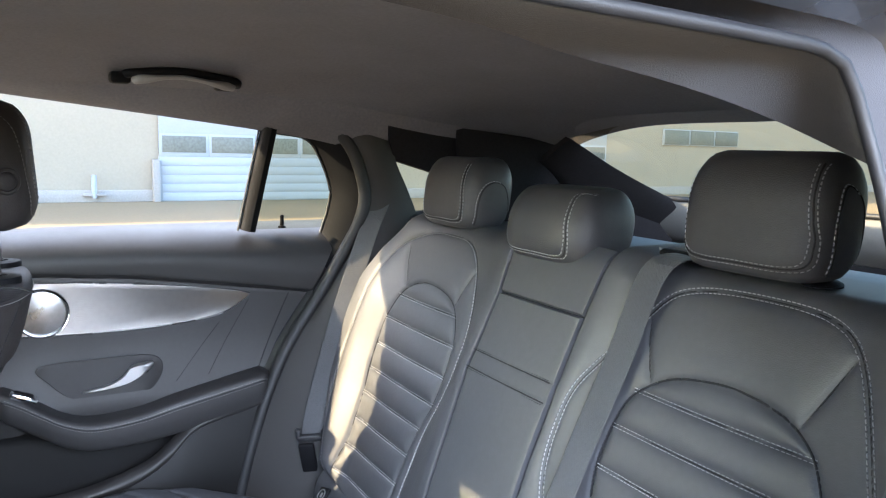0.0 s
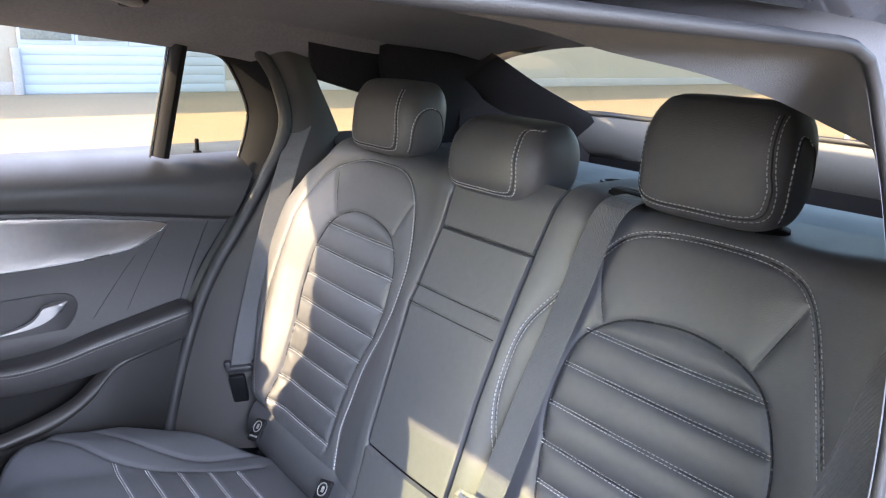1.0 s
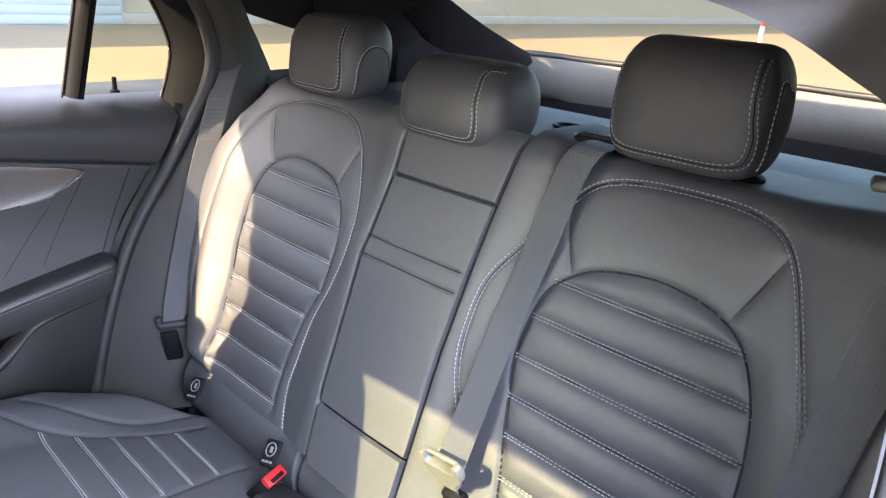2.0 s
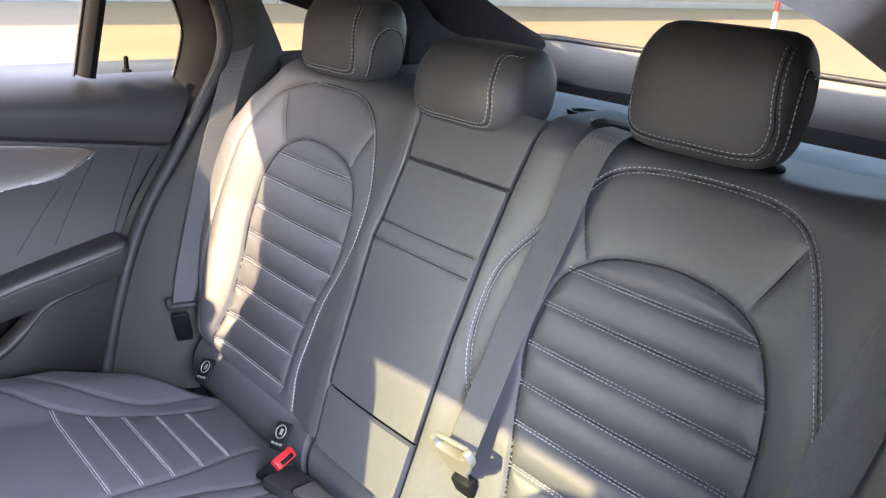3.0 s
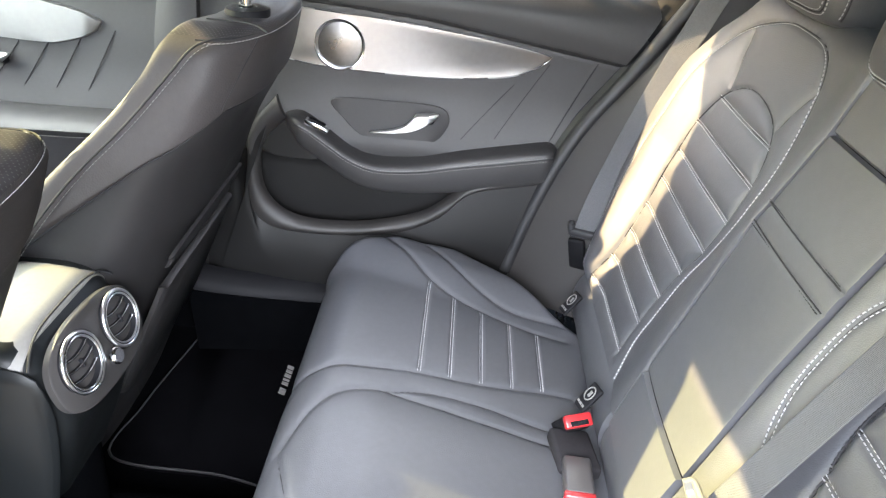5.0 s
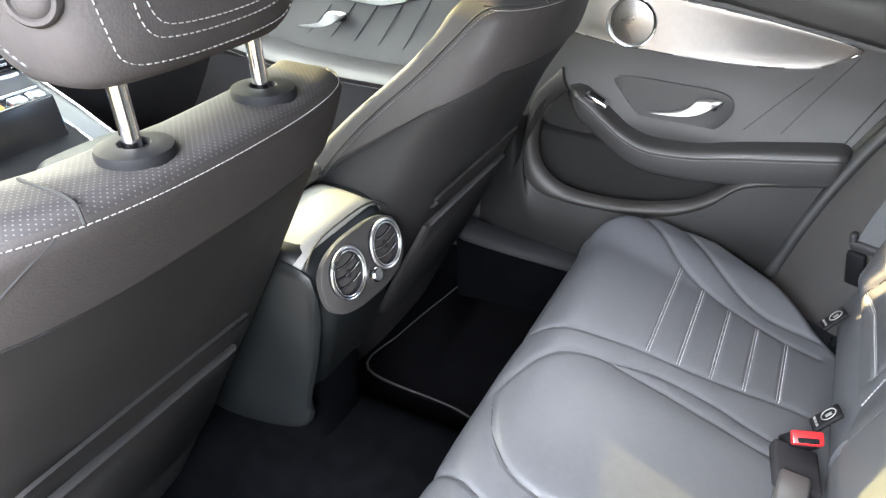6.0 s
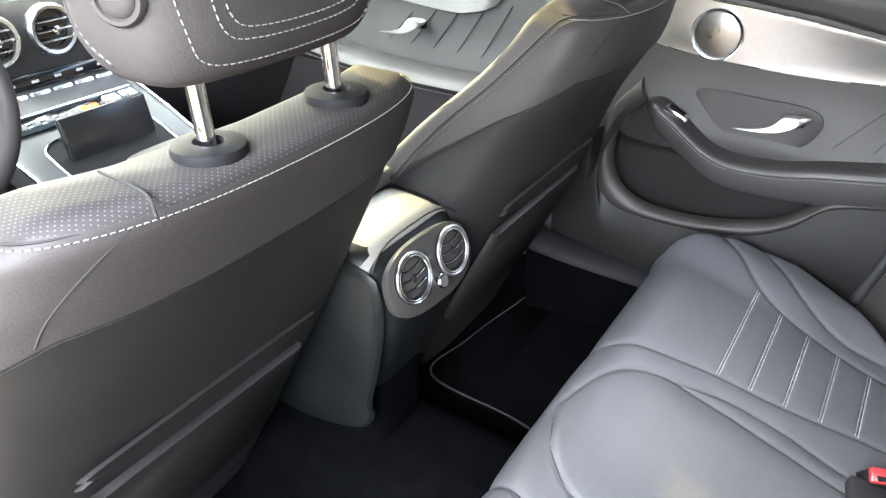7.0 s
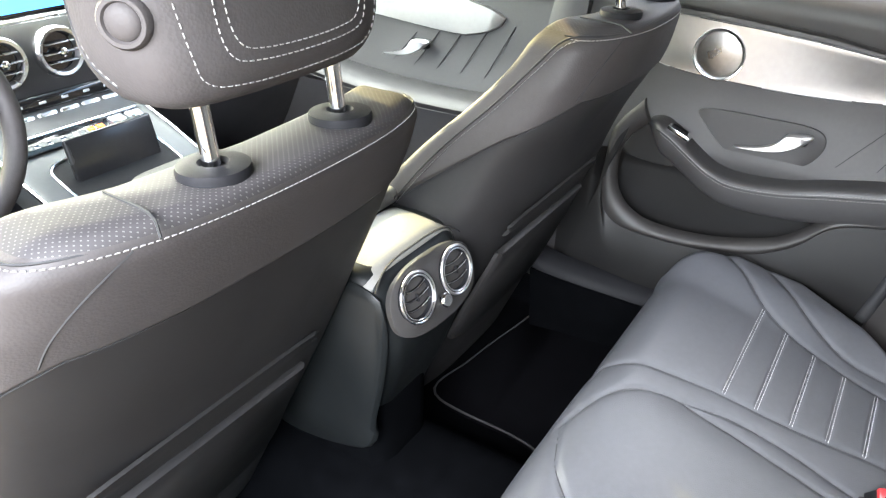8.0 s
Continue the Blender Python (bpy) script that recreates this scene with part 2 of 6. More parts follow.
def ribbon(a, b, n=40, m=4, bulge=0.0, away=(1, 0, 0)):
    """A sheet between two lines, bowed by bulge along away."""
    a, b = curve(a, n), curve(b, n)
    s = np.linspace(0, 1, m + 1)
    p = a[:, None] * (1 - s)[None, :, None] + b[:, None] * s[None, :, None]
    p = p + np.asarray(away, float) * (bulge * 4 * s * (1 - s))[None, :, None]
    return grid(p)


def thicken(vf, d):
    """A sheet given depth by the vector d."""
    v, f = vf
    n = len(v)
    v2 = list(v) + [np.asarray(p) + np.asarray(d) for p in v]
    edges = {}
    for q in f:
        for i in range(len(q)):
            e = (q[i], q[(i + 1) % len(q)])
            edges[e] = edges.get(e, 0) + 1
    f2 = list(f) + [tuple(i + n for i in q)[::-1] for q in f]
    for (i, j) in edges:
        if (j, i) not in edges:
            f2.append((j, i, i + n, j + n))
    return v2, f2


def rbox(c, size, r=0.004, m=None, seg=2):
    """A box with rounded edges, as points and faces."""
    bm = bmesh.new()
    bmesh.ops.create_cube(bm, size=1.0)
    bmesh.ops.scale(bm, vec=size, verts=bm.verts)
    bmesh.ops.bevel(bm, geom=bm.edges[:], offset=min(r, min(size) * 0.49), segments=seg, affect="EDGES", profile=0.5)
    bm.transform((Matrix.Translation(c) @ m) if m is not None else Matrix.Translation(c))
    bm.verts.index_update()
    out = [np.array(v.co) for v in bm.verts], [tuple(v.index for v in f.verts) for f in bm.faces]
    bm.free()
    return out


def lathe(profile, at, axis, n=32):
    """A turned shape: (radius, height) pairs about an axis."""
    z = Vector(axis).normalized()
    m = np.array(z.to_track_quat("Z", "Y").to_matrix())
    w = np.linspace(0, 2 * np.pi, n, endpoint=False)
    rings = [np.stack([r * np.cos(w), r * np.sin(w), np.full(n, h)], 1) @ m.T + np.asarray(at) for r, h in profile]
    return loft(rings)


def prism(outline, d, bevel=0.0015):
    """A flat outline given depth by the vector d, its front edge eased."""
    o = np.asarray(outline, float)
    d = np.asarray(d, float)
    c = o.mean(0)
    nrm = np.linalg.norm(d)
    k = 1 - bevel / max(1e-6, np.linalg.norm(o - c, axis=1).mean())
    return loft(np.array([o, o + d * max(0, 1 - bevel / nrm), c + (o - c) * k + d]))


def stitches(path, normals, length=0.0046, pitch=0.0064, width=0.0011, height=0.0007):
    """A row of short raised stitches along a line on a surface."""
    p, nn = np.asarray(path, float), np.asarray(normals, float)
    s = np.r_[0, np.cumsum(np.linalg.norm(np.diff(p, axis=0), axis=1))]
    v, f = [], []
    at = lambda a, t: np.array([np.interp(t, s, a[:, k]) for k in range(3)])
    for t in np.arange(0, s[-1] - length, pitch):
        a, b, n = at(p, t), at(p, t + length), at(nn, t + length / 2)
        n /= np.linalg.norm(n) + 1e-9
        side = np.cross(b - a, n)
        side *= width / 2 / (np.linalg.norm(side) + 1e-9)
        mid, k = (a + b) / 2, len(v)
        v += [a - side - n * height, a + side - n * height, b + side - n * height, b - side - n * height,
              mid * 0.3 + a * 0.7 - side * 0.7 + n * height, mid * 0.3 + a * 0.7 + side * 0.7 + n * height,
              mid * 0.3 + b * 0.7 + side * 0.7 + n * height, mid * 0.3 + b * 0.7 - side * 0.7 + n * height]
        f += [tuple(i + k for i in q) for q in ((4, 5, 6, 7), (0, 1, 5, 4), (1, 2, 6, 5), (2, 3, 7, 6), (3, 0, 4, 7))]
    return v, f


def smooth01(a, b, x):
    t = np.clip((x - a) / (b - a), 0, 1)
    return t * t * (3 - 2 * t)


def roundoff(e, r, depth):
    """How far an edge has rolled away at the distance e from it."""
    t = np.clip(1 - e / r, 0, 1)
    return depth * (1 - np.sqrt(np.maximum(0, 1 - t * t)))


def distance(pts, lines):
    """The distance of each point from the nearest of the lines."""
    q = np.vstack([curve(l, max(8, int(np.linalg.norm(np.diff(np.asarray(l), axis=0), axis=1).sum() / 0.003))) for l in lines])
    out = np.empty(len(pts))
    for i in range(0, len(pts), 1500):
        out[i:i + 1500] = np.sqrt(((pts[i:i + 1500, None] - q[None]) ** 2).sum(-1).min(1))
    return out


def offset_line(line, d, n):
    """A line beside a flat line, d to its left."""
    p = curve(line, n)
    t = np.gradient(p, axis=0)
    t /= np.linalg.norm(t, axis=1)[:, None] + 1e-9
    return p + np.stack([-t[:, 1], t[:, 0]], 1) * d


def superring(cx, cy, z, hx, hy, n=48, e=3.2, tilt=0.0):
    """A rounded rectangle at a height; tilt shifts it back as it widens."""
    w = np.linspace(0, 2 * np.pi, n, endpoint=False)
    c, s = np.cos(w), np.sin(w)
    return np.stack([cx + hx * np.sign(c) * np.abs(c) ** (2 / e), cy + hy * np.sign(s) * np.abs(s) ** (2 / e), np.full(n, z)], 1)


# ---- outside: yard, building ----
GROUND = material("sandy_paving", (0.29, 0.215, 0.115), 0.9, vary=0.12, scale=0.6, bump=0.5, bump_scale=30)
FACADE = material("pale_brick_wall", (0.45, 0.385, 0.285), 0.85, vary=0.06, scale=0.8, bump=0.4, bump_scale=14)
PANEL = material("white_door_panel", (0.42, 0.43, 0.43), 0.5, vary=0.05, scale=1.5)
PLINTH = material("grey_plinth", (0.40, 0.36, 0.31), 0.8, vary=0.12, scale=1.2)
PANE = material("dim_window_pane", (0.19, 0.185, 0.145), 0.55, vary=0.3, scale=0.7)
ground = part("ground", grid([[(-400, -400, 0), (400, -400, 0)], [(-400, 400, 0), (400, 400, 0)]]), GROUND)
tagged(ground, "pale sandy paved yard in bright sun", "ground", kind="structure")
WX = 18.4
hall = thing("industrial_building", (WX + 4, -20, 0), "long pale brick industrial hall with white sectional doors", "building")
part("wall", rbox((WX + 4.2, -42, 4.6), (8, 190, 9.2), 0.02), FACADE, hall)
part("plinth", rbox((WX + 0.17, -42, 0.14), (0.16, 190.1, 0.28), 0.01), PLINTH, hall)
part("roof", rbox((WX + 4.2, -42, 9.35), (8.6, 190.6, 0.3), 0.02), PLINTH, hall)
for y0, y1 in ((-7.0, -2.29), (-16.4, -11.2)):
    d = part("sectional_door", rbox((WX + 0.14, (y0 + y1) / 2, 0.55), (0.12, y1 - y0, 1.10), 0.01), PANEL, hall, "white ribbed door leaf")
    for i in range(5):
        part("door_rib", rbox((WX + 0.075, (y0 + y1) / 2, 0.11 + 0.215 * i), (0.02, y1 - y0 - 0.1, 0.185), 0.008), PANEL, d)
    part("lintel", rbox((WX + 0.13, (y0 + y1) / 2, 2.6), (0.12, y1 - y0, 1.9), 0.01), PANEL, hall)
    part("door_post", rbox((WX + 0.05, y1 + 0.09, 0.51), (0.25, 0.15, 1.02), 0.01), PLINTH, hall)
    k = 4
    w = (y1 - y0) / k
    for i in range(k):
        c = y0 + w * (i + 0.5)
        win = part("window_frame", rbox((WX + 0.12, c, 1.38), (0.10, w - 0.004, 0.56), 0.01), PANEL, hall, "white framed strip window")
        part("pane", rbox((WX + 0.06, c, 1.40), (0.02, w - 0.14, 0.40), 0.004), PANE, win)
for i in range(3):
    win = part("window_frame", rbox((WX + 0.17, -19.67 - 1.27 * i, 2.02), (0.10, 1.26, 0.56), 0.01), PANEL, hall)
    part("pane", rbox((WX + 0.11, -19.67 - 1.27 * i, 2.02), (0.02, 1.18, 0.50), 0.004), PANE, win)
part("drain_pipe", tube(curve([(WX, -0.82, 0.1), (WX, -0.82, 0.64)], 5), 0.06, 10), PANEL, hall)
part("pipe_bracket", rbox((WX + 0.05, -0.82, 0.18), (0.2, 0.5, 0.06), 0.01), PLINTH, hall)

settle(hall)
marker = thing("marker_pole", (4.06, -10.2, 0), "red and white striped marker pole on the yard", "pole")
for i in range(5):
    part("band", tube(np.array([(4.06, -10.2, 0.27 * i), (4.06, -10.2, 0.27 * i + 0.27)]), 0.035, 14), RED if i % 2 == 0 else PANEL, marker)
settle(marker)

# ---- cabin shell ----
XS = 0.70                                           # half width at the door panels

# own colour is black; bounced light on the headliner is put into this grey
CEIL = material("bounce_lit_ceiling_cloth", (0.165, 0.158, 0.165), 0.95, vary=0.14, scale=8, bump=0.5, bump_scale=900, spec=0.2)
# roof lining: an arched sheet from the windscreen to the rear glass
ROOF = [(1.37, 1.520), (1.28, 1.545), (0.9, 1.575), (0.45, 1.585), (0.1, 1.572), (-0.18, 1.535), (-0.41, 1.492)]
rc = curve(ROOF, 50)
w = np.linspace(-1, 1, 41)
roof = np.array([[(0.61 * s, y - 0.09 * abs(s) ** 2.5 * float(smooth01(0.0, -0.41, np.array(y))), z - 0.065 * abs(s) ** 3.5) for s in w] for y, z in rc])
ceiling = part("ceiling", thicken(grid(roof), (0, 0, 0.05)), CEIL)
tagged(ceiling, "black cloth headliner over the cabin, colour lightened for bounced light", "headliner", kind="structure")
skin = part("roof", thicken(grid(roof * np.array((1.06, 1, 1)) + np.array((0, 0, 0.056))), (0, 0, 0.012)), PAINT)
tagged(skin, "grey painted roof panel over the cabin", "car body", kind="structure")


def side_rail(side):
    """Roof rail trim between the headliner's edge and the window tops."""
    inner = [(0.60 * side, y, z - 0.06) for y, z in ((1.5, 1.50), (0.9, 1.575), (0.45, 1.585), (0.1, 1.575), (-0.2, 1.545), (-0.52, 1.49))]
    outer = [(0.68 * side, y, z) for y, z in ((1.5, 1.48), (1.05, 1.530), (0.86, 1.520), (0.72, 1.502), (0.57, 1.486), (0.42, 1.470), (0.24, 1.450), (0.1, 1.43), (-0.10, 1.388), (-0.5, 1.33))]
    return thicken(ribbon(inner, outer, 50, 6, -0.008, (side, 0, 0)), (0.03 * side, 0, 0.01))


rail_r = part("roof_rail_trim", side_rail(1), CEIL)
tagged(rail_r, "black cloth-covered roof rail trim above the windows, colour lightened for bounced light", "trim", kind="structure")

# grab handle on the rail
grab = thing("grab_handle", (0.585, 0.45, 1.54), "pale grey folding grab handle on the roof rail", "grab handle")
part("grip", tube(curve([(0.605, 0.508, 1.548), (0.580, 0.495, 1.551), (0.572, 0.415, 1.557), (0.580, 0.325, 1.547), (0.605, 0.31, 1.543)], 30), 0.008, 10, 0.008), DARK_PLASTIC, grab, "black outer grip")
part("grip_lining", tube(curve([(0.582, 0.492, 1.540), (0.566, 0.478, 1.541), (0.562, 0.415, 1.547), (0.566, 0.350, 1.538), (0.582, 0.325, 1.536)], 30), 0.008, 10, np.interp(np.linspace(0, 1, 30), [0, 0.12, 0.3, 0.7, 0.88, 1], [0.008, 0.008, 0.004, 0.004, 0.008, 0.007])), HAND_GREY, grab, "pale grey inner face")
part("mount", rbox((0.60, 0.515, 1.543), (0.03, 0.035, 0.02), 0.006), DARK_PLASTIC, grab)
part("mount", rbox((0.60, 0.335, 1.54), (0.03, 0.035, 0.02), 0.006), DARK_PLASTIC, grab)
settle(grab)
grab.location += Vector((-0.068, 0.011, -0.013))

# floor with the raised tunnel and the sills
fx = np.linspace(-0.74, 0.74, 75)
fz = 0.40 + 0.14 * np.exp(-(fx / 0.15) ** 4)
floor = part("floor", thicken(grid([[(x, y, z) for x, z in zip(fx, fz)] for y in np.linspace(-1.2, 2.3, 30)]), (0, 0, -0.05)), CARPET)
tagged(floor, "black carpeted car floor with a raised tunnel", "floor", kind="structure")

# ---- right rear door ----
rear_door = thing("rear_door", (XS, 0.5, 0.55), "closed black rear door with aluminium trim and open window", "car door")
EDGE = [(0.045, 1.245), (0.075, 1.19), (0.128, 1.095), (0.20, 0.99), (0.245, 0.90), (0.29, 0.78), (0.31, 0.70), (0.335, 0.55)]
ez = np.array([p[1] for p in EDGE])[::-1]
ey = np.array([p[0] for p in EDGE])[::-1]
seam_y, seam_z = [0.10, 0.124, 0.242, 0.484, 0.714, 0.95], [1.088, 1.092, 1.110, 1.146, 1.164, 1.17]


def door_x(y, z):
    sz = np.interp(y, seam_y, seam_z)
    x = XS - 0.018 * smooth01(-0.004, 0.010, z - sz)
    x = x - 0.012 * np.exp(-((z - sz - 0.05) / 0.045) ** 2)
    x = x + 0.105 * (1 - np.sqrt(np.maximum(0, 1 - np.clip((z - 1.172) / 0.0733, 0, 1) ** 2)))
    x = x + 0.004 * np.exp(-((z - sz) / 0.004) ** 2)
    x = x - 0.02 * smooth01(1.02, 0.85, z)
    x = x + 0.075 * smooth01(0.875, 0.835, z) * smooth01(0.36, 0.44, y) * smooth01(0.87, 0.83, y)
    return x


rows = []
for z in np.r_[np.linspace(0.52, 1.0, 26), np.linspace(1.01, 1.2, 64), np.linspace(1.203, 1.24, 12), np.linspace(1.2412, 1.245, 8)]:
    y = np.linspace(np.interp(z, ez, ey), 0.985, 80)
    rows.append(np.stack([door_x(y, z), y, z - 0.014 * smooth01(0.6, 1.0, y) * smooth01(1.1, 1.24, z)], 1))
# below this height the same panel is drawn darker, in place of shade
low_n = next(i for i, r in enumerate(rows) if r[0, 2] > 0.862)
part("door_panel", thicken(grid(rows[low_n:]), (0.03, 0, 0)), TRIM, rear_door, "black padded door panel")
part("lower_panel", thicken(grid(rows[:low_n + 1]), (0.03, 0, 0)), LOWER, rear_door, "lower door panel, darkened as if in shade")
sy = np.linspace(0.115, 0.95, 60)
sz = np.interp(sy, seam_y, seam_z) + 0.009
line = np.stack([door_x(sy, sz) - 0.0005, sy, sz], 1)
part("stitching", stitches(line, np.tile((-1, 0, 0), (60, 1)), 0.004, 0.006, 0.0009, 0.0006), SEAM, rear_door)
alu = [(0.815, 1.075), (0.835, 1.11), (0.82, 1.152), (0.65, 1.147), (0.567, 1.142), (0.398, 1.125), (0.267, 1.103), (0.278, 1.085), (0.30, 1.070), (0.351, 1.054), (0.484, 1.043), (0.643, 1.044), (0.75, 1.053)]
alu = curve(alu, 90, True)
part("aluminium_trim", prism([(XS - 0.001, y, z) for y, z in alu], (-0.009, 0, 0), 0.003), ALU, rear_door, "brushed aluminium trim blade")
part("trim_lip", tube(np.array([(XS - 0.009, y, z) for y, z in alu[[*range(90), 0]]]), 0.0011, 6), SATIN, rear_door)
spk = part("speaker_grille", lathe([(0.0, 0.0022), (0.006, 0.0021), (0.012, 0.0018), (0.018, 0.0013), (0.024, 0.0007), (0.030, 0.0), (0.036, -0.0007), (0.0415, -0.0016), (0.0425, 0.002), (0.0455, 0.003), (0.047, -0.004)], (XS - 0.012, 0.661, 1.090), (-1, 0, 0), 48), SPEAKER, rear_door, "round polished metal speaker cover")
part("speaker_ring", lathe([(0.0475, -0.004), (0.0485, 0.002), (0.0475, 0.004), (0.0462, 0.003), (0.0460, -0.004)], (XS - 0.012, 0.661, 1.090), (-1, 0, 0), 48), SATIN, spk)

# armrest with the raised switch pod
ARM = [(0.765, 0.942, 0.012), (0.745, 0.938, 0.018), (0.71, 0.920, 0.020), (0.67, 0.893, 0.020), (0.63, 0.868, 0.020), (0.58, 0.853, 0.020), (0.50, 0.857, 0.022),
       (0.42, 0.873, 0.025), (0.33, 0.890, 0.026), (0.262, 0.904, 0.025), (0.228, 0.912, 0.022)]
ac = curve(ARM, 60)
PROFILE = curve([(-0.1, 1.16), (0.4, 1.10), (0.78, 1.02), (0.93, 0.84), (0.99, 0.52), (1.0, 0.2), (0.975, -0.5), (0.92, -1.1), (0.84, -1.65), (0.72, -2.0), (0.4, -2.25), (-0.1, -2.4)], 30)
rings = []
for i, (y, z, h) in enumerate(ac):
    k = min(1, (i + 1) / 5, (60 - i) / 2.5) ** 0.5
    rings.append(np.stack([XS + 0.004 - 0.068 * k * PROFILE[:, 0], np.full(30, y), z + h * k * PROFILE[:, 1]], 1))
part("armrest", loft(np.array(rings)), TRIM, rear_door, "stitched black leather armrest")
for k, dx in ((0.56, 0.0674), (0.26, 0.0684)):
    low = np.stack([np.full(60, XS + 0.004 - dx), ac[:, 0], ac[:, 1] + ac[:, 2] * k], 1)[4:-2]
    part("stitching", stitches(curve(low, 120), np.tile((-1, 0, 0.1), (120, 1)), 0.0038, 0.0056, 0.0009, 0.0008), FINE_THREAD, rear_door, smooth=False)
low = np.stack([np.full(60, XS + 0.004 - 0.0680), ac[:, 0], ac[:, 1] + ac[:, 2] * 0.41], 1)[3:-1]
part("armrest_seam", tube(low, 0.0011, 6), SEAM, rear_door)
# added dark filler for the shade inside the pocket
lining = curve([(0.690, 0.862), (0.805, 0.862), (0.800, 0.90), (0.760, 0.948), (0.735, 0.935)], 40, True)
part("pocket_shade", prism([(0.684, y, z) for y, z in lining], (-0.004, 0, 0), 0.001), LOWER, rear_door)
sw = part("window_switch", rbox((0.655, 0.698, 0.939), (0.022, 0.050, 0.010), 0.003, pose(0, 0, 0, 22, 0, 0)), CHROME, rear_door, "chrome window switch")
part("switch_key", rbox((0.655, 0.698, 0.944), (0.014, 0.034, 0.008), 0.002, pose(0, 0, 0, 22, 0, 0)), DARK_PLASTIC, sw)

# handle in its scoop
scoop = curve([(0.672, 0.985), (0.655, 0.95), (0.61, 0.91), (0.55, 0.892), (0.48, 0.905), (0.445, 0.95), (0.46, 0.985), (0.55, 0.99)], 50, True)
part("handle_recess", prism([(XS - 0.012, y, z) for y, z in scoop], (-0.0016, 0, 0), 0.0012), TRIM, rear_door, "shallow black handle surround")
HANDLE = curve([(0.598, 0.928), (0.553, 0.932), (0.5155, 0.939), (0.490, 0.950), (0.473, 0.963), (0.463, 0.974), (0.479, 0.977), (0.506, 0.974), (0.5155, 0.962), (0.530, 0.949), (0.559, 0.937)], 60, True)


def pull_handle(door, dy, dz, label):
    """The curved blade of a door handle, set off the panel, with its dark foot."""
    blade = part("door_handle", prism([(XS - 0.022 - 0.008 * math.sin(math.pi * min(1, max(0, (0.60 - y) / 0.14))), y + dy, z + dz) for y, z in HANDLE], (-0.012, 0, 0), 0.0055), HANDLE_SILVER, door, label)
    part("handle_foot", rbox((XS - 0.018, 0.488 + dy, 0.962 + dz), (0.020, 0.030, 0.018), 0.004), DARK_PLASTIC, blade)


pull_handle(rear_door, 0, 0, "satin silver curved door handle")

# map pocket: the bulged lower panel with its rim
RIM_OUT = [(0.775, 0.992), (0.826, 0.925), (0.838, 0.845), (0.837, 0.765), (0.812, 0.722), (0.76, 0.704), (0.645, 0.704), (0.53, 0.722), (0.45, 0.762), (0.395, 0.818), (0.33, 0.842), (0.25, 0.860)]
RIM_IN = [(0.760, 0.945), (0.803, 0.897), (0.815, 0.845), (0.807, 0.787), (0.772, 0.745), (0.709, 0.727), (0.599, 0.733), (0.488, 0.765), (0.43, 0.808), (0.386, 0.844), (0.317, 0.862), (0.25, 0.878)]
rim_a, rim_b = curve(RIM_OUT, 80), curve(RIM_IN, 80)
top = [(0.652, y, z) for y, z in rim_a]
bot = [(0.655, y, 0.52) for y in np.interp(np.linspace(0, 1, 80), [0, 0.25, 1], [0.93, 0.84, 0.33])]
part("pocket_front", thicken(ribbon(top, bot, 80, 8, -0.012, (1, 0, 0)), (0.012, 0, 0)), LOWER, rear_door, "black moulded door pocket")
part("pocket_rim", thicken(ribbon(top, [(0.660, y, z) for y, z in rim_b], 80, 8, -0.010, (1, 0, 0)), (0.014, 0, 0)), PLATE, rear_door, "broad rounded pocket rim")
CREASES = ((0.172, 1.094, 0.250, 0.918), (0.262, 1.085, 0.352, 0.930), (0.325, 1.040, 0.418, 0.924))
# pleats in the panel behind the handle: dark tubes stand in for crease shade
for i, (ya, za, yb, zb) in enumerate(CREASES):
    part("panel_crease", tube(curve([(door_x(np.array([y]), np.array([z]))[0] + 0.0006, y, z) for y, z in zip(np.linspace(ya, yb, 12), np.linspace(za, zb, 12))], 24), 0.0017 if i == 0 else 0.0011, 6), SEAM, rear_door)
knob = part("lock_knob", lathe([(0.009, 0.0), (0.0085, 0.004), (0.0045, 0.006), (0.0042, 0.022), (0.0048, 0.026), (0.003, 0.029)], (0.712, 0.182, 1.238), (0, 0, 1), 16), DARK_PLASTIC, rear_door, "small black lock pin")
# window frame: divider bar, quarter pane, seals
div = np.array([(0.70, 0.262, 1.236), (0.685, 0.217, 1.456)])
part("window_divider", tube(curve(div, 12), 0.018, 8, 0.022, up=(1, 0, 0)), DARK_PLASTIC, rear_door, "black bar between the door panes")
part("divider_lip", tube(curve(div + np.array((0.0, 0.021, 0)), 12), 0.0025, 6), RUBBER, rear_door)
QUARTER = [(0.240, 1.236), (0.198, 1.447), (0.125, 1.434), (0.092, 1.390), (0.069, 1.324), (0.074, 1.28), (0.088, 1.236)]
qp = curve(QUARTER[1:], 40)
pane = part("quarter_pane", (lambda o: (o, [tuple(range(len(o)))]))([np.array((0.712, y, z)) for y, z in [QUARTER[0], *qp]]), GLASS_DARK, rear_door, "tinted quarter pane", smooth=False)
pane.visible_shadow = False
frame_in = [*((0.714, y, z) for y, z in qp[:-1]), (0.714, 0.10, 1.20), (0.715, 0.11, 1.17)]
out_ = [(0.665, y, z) for y, z in ((0.20, 1.49), (0.07, 1.462), (0.028, 1.40), (0.005, 1.316), (0.018, 1.25), (0.046, 1.19), (0.075, 1.13))]
part("window_frame", ribbon(frame_in, out_, 40, 8, -0.007), DARK_PLASTIC, rear_door, "grey moulded window surround")
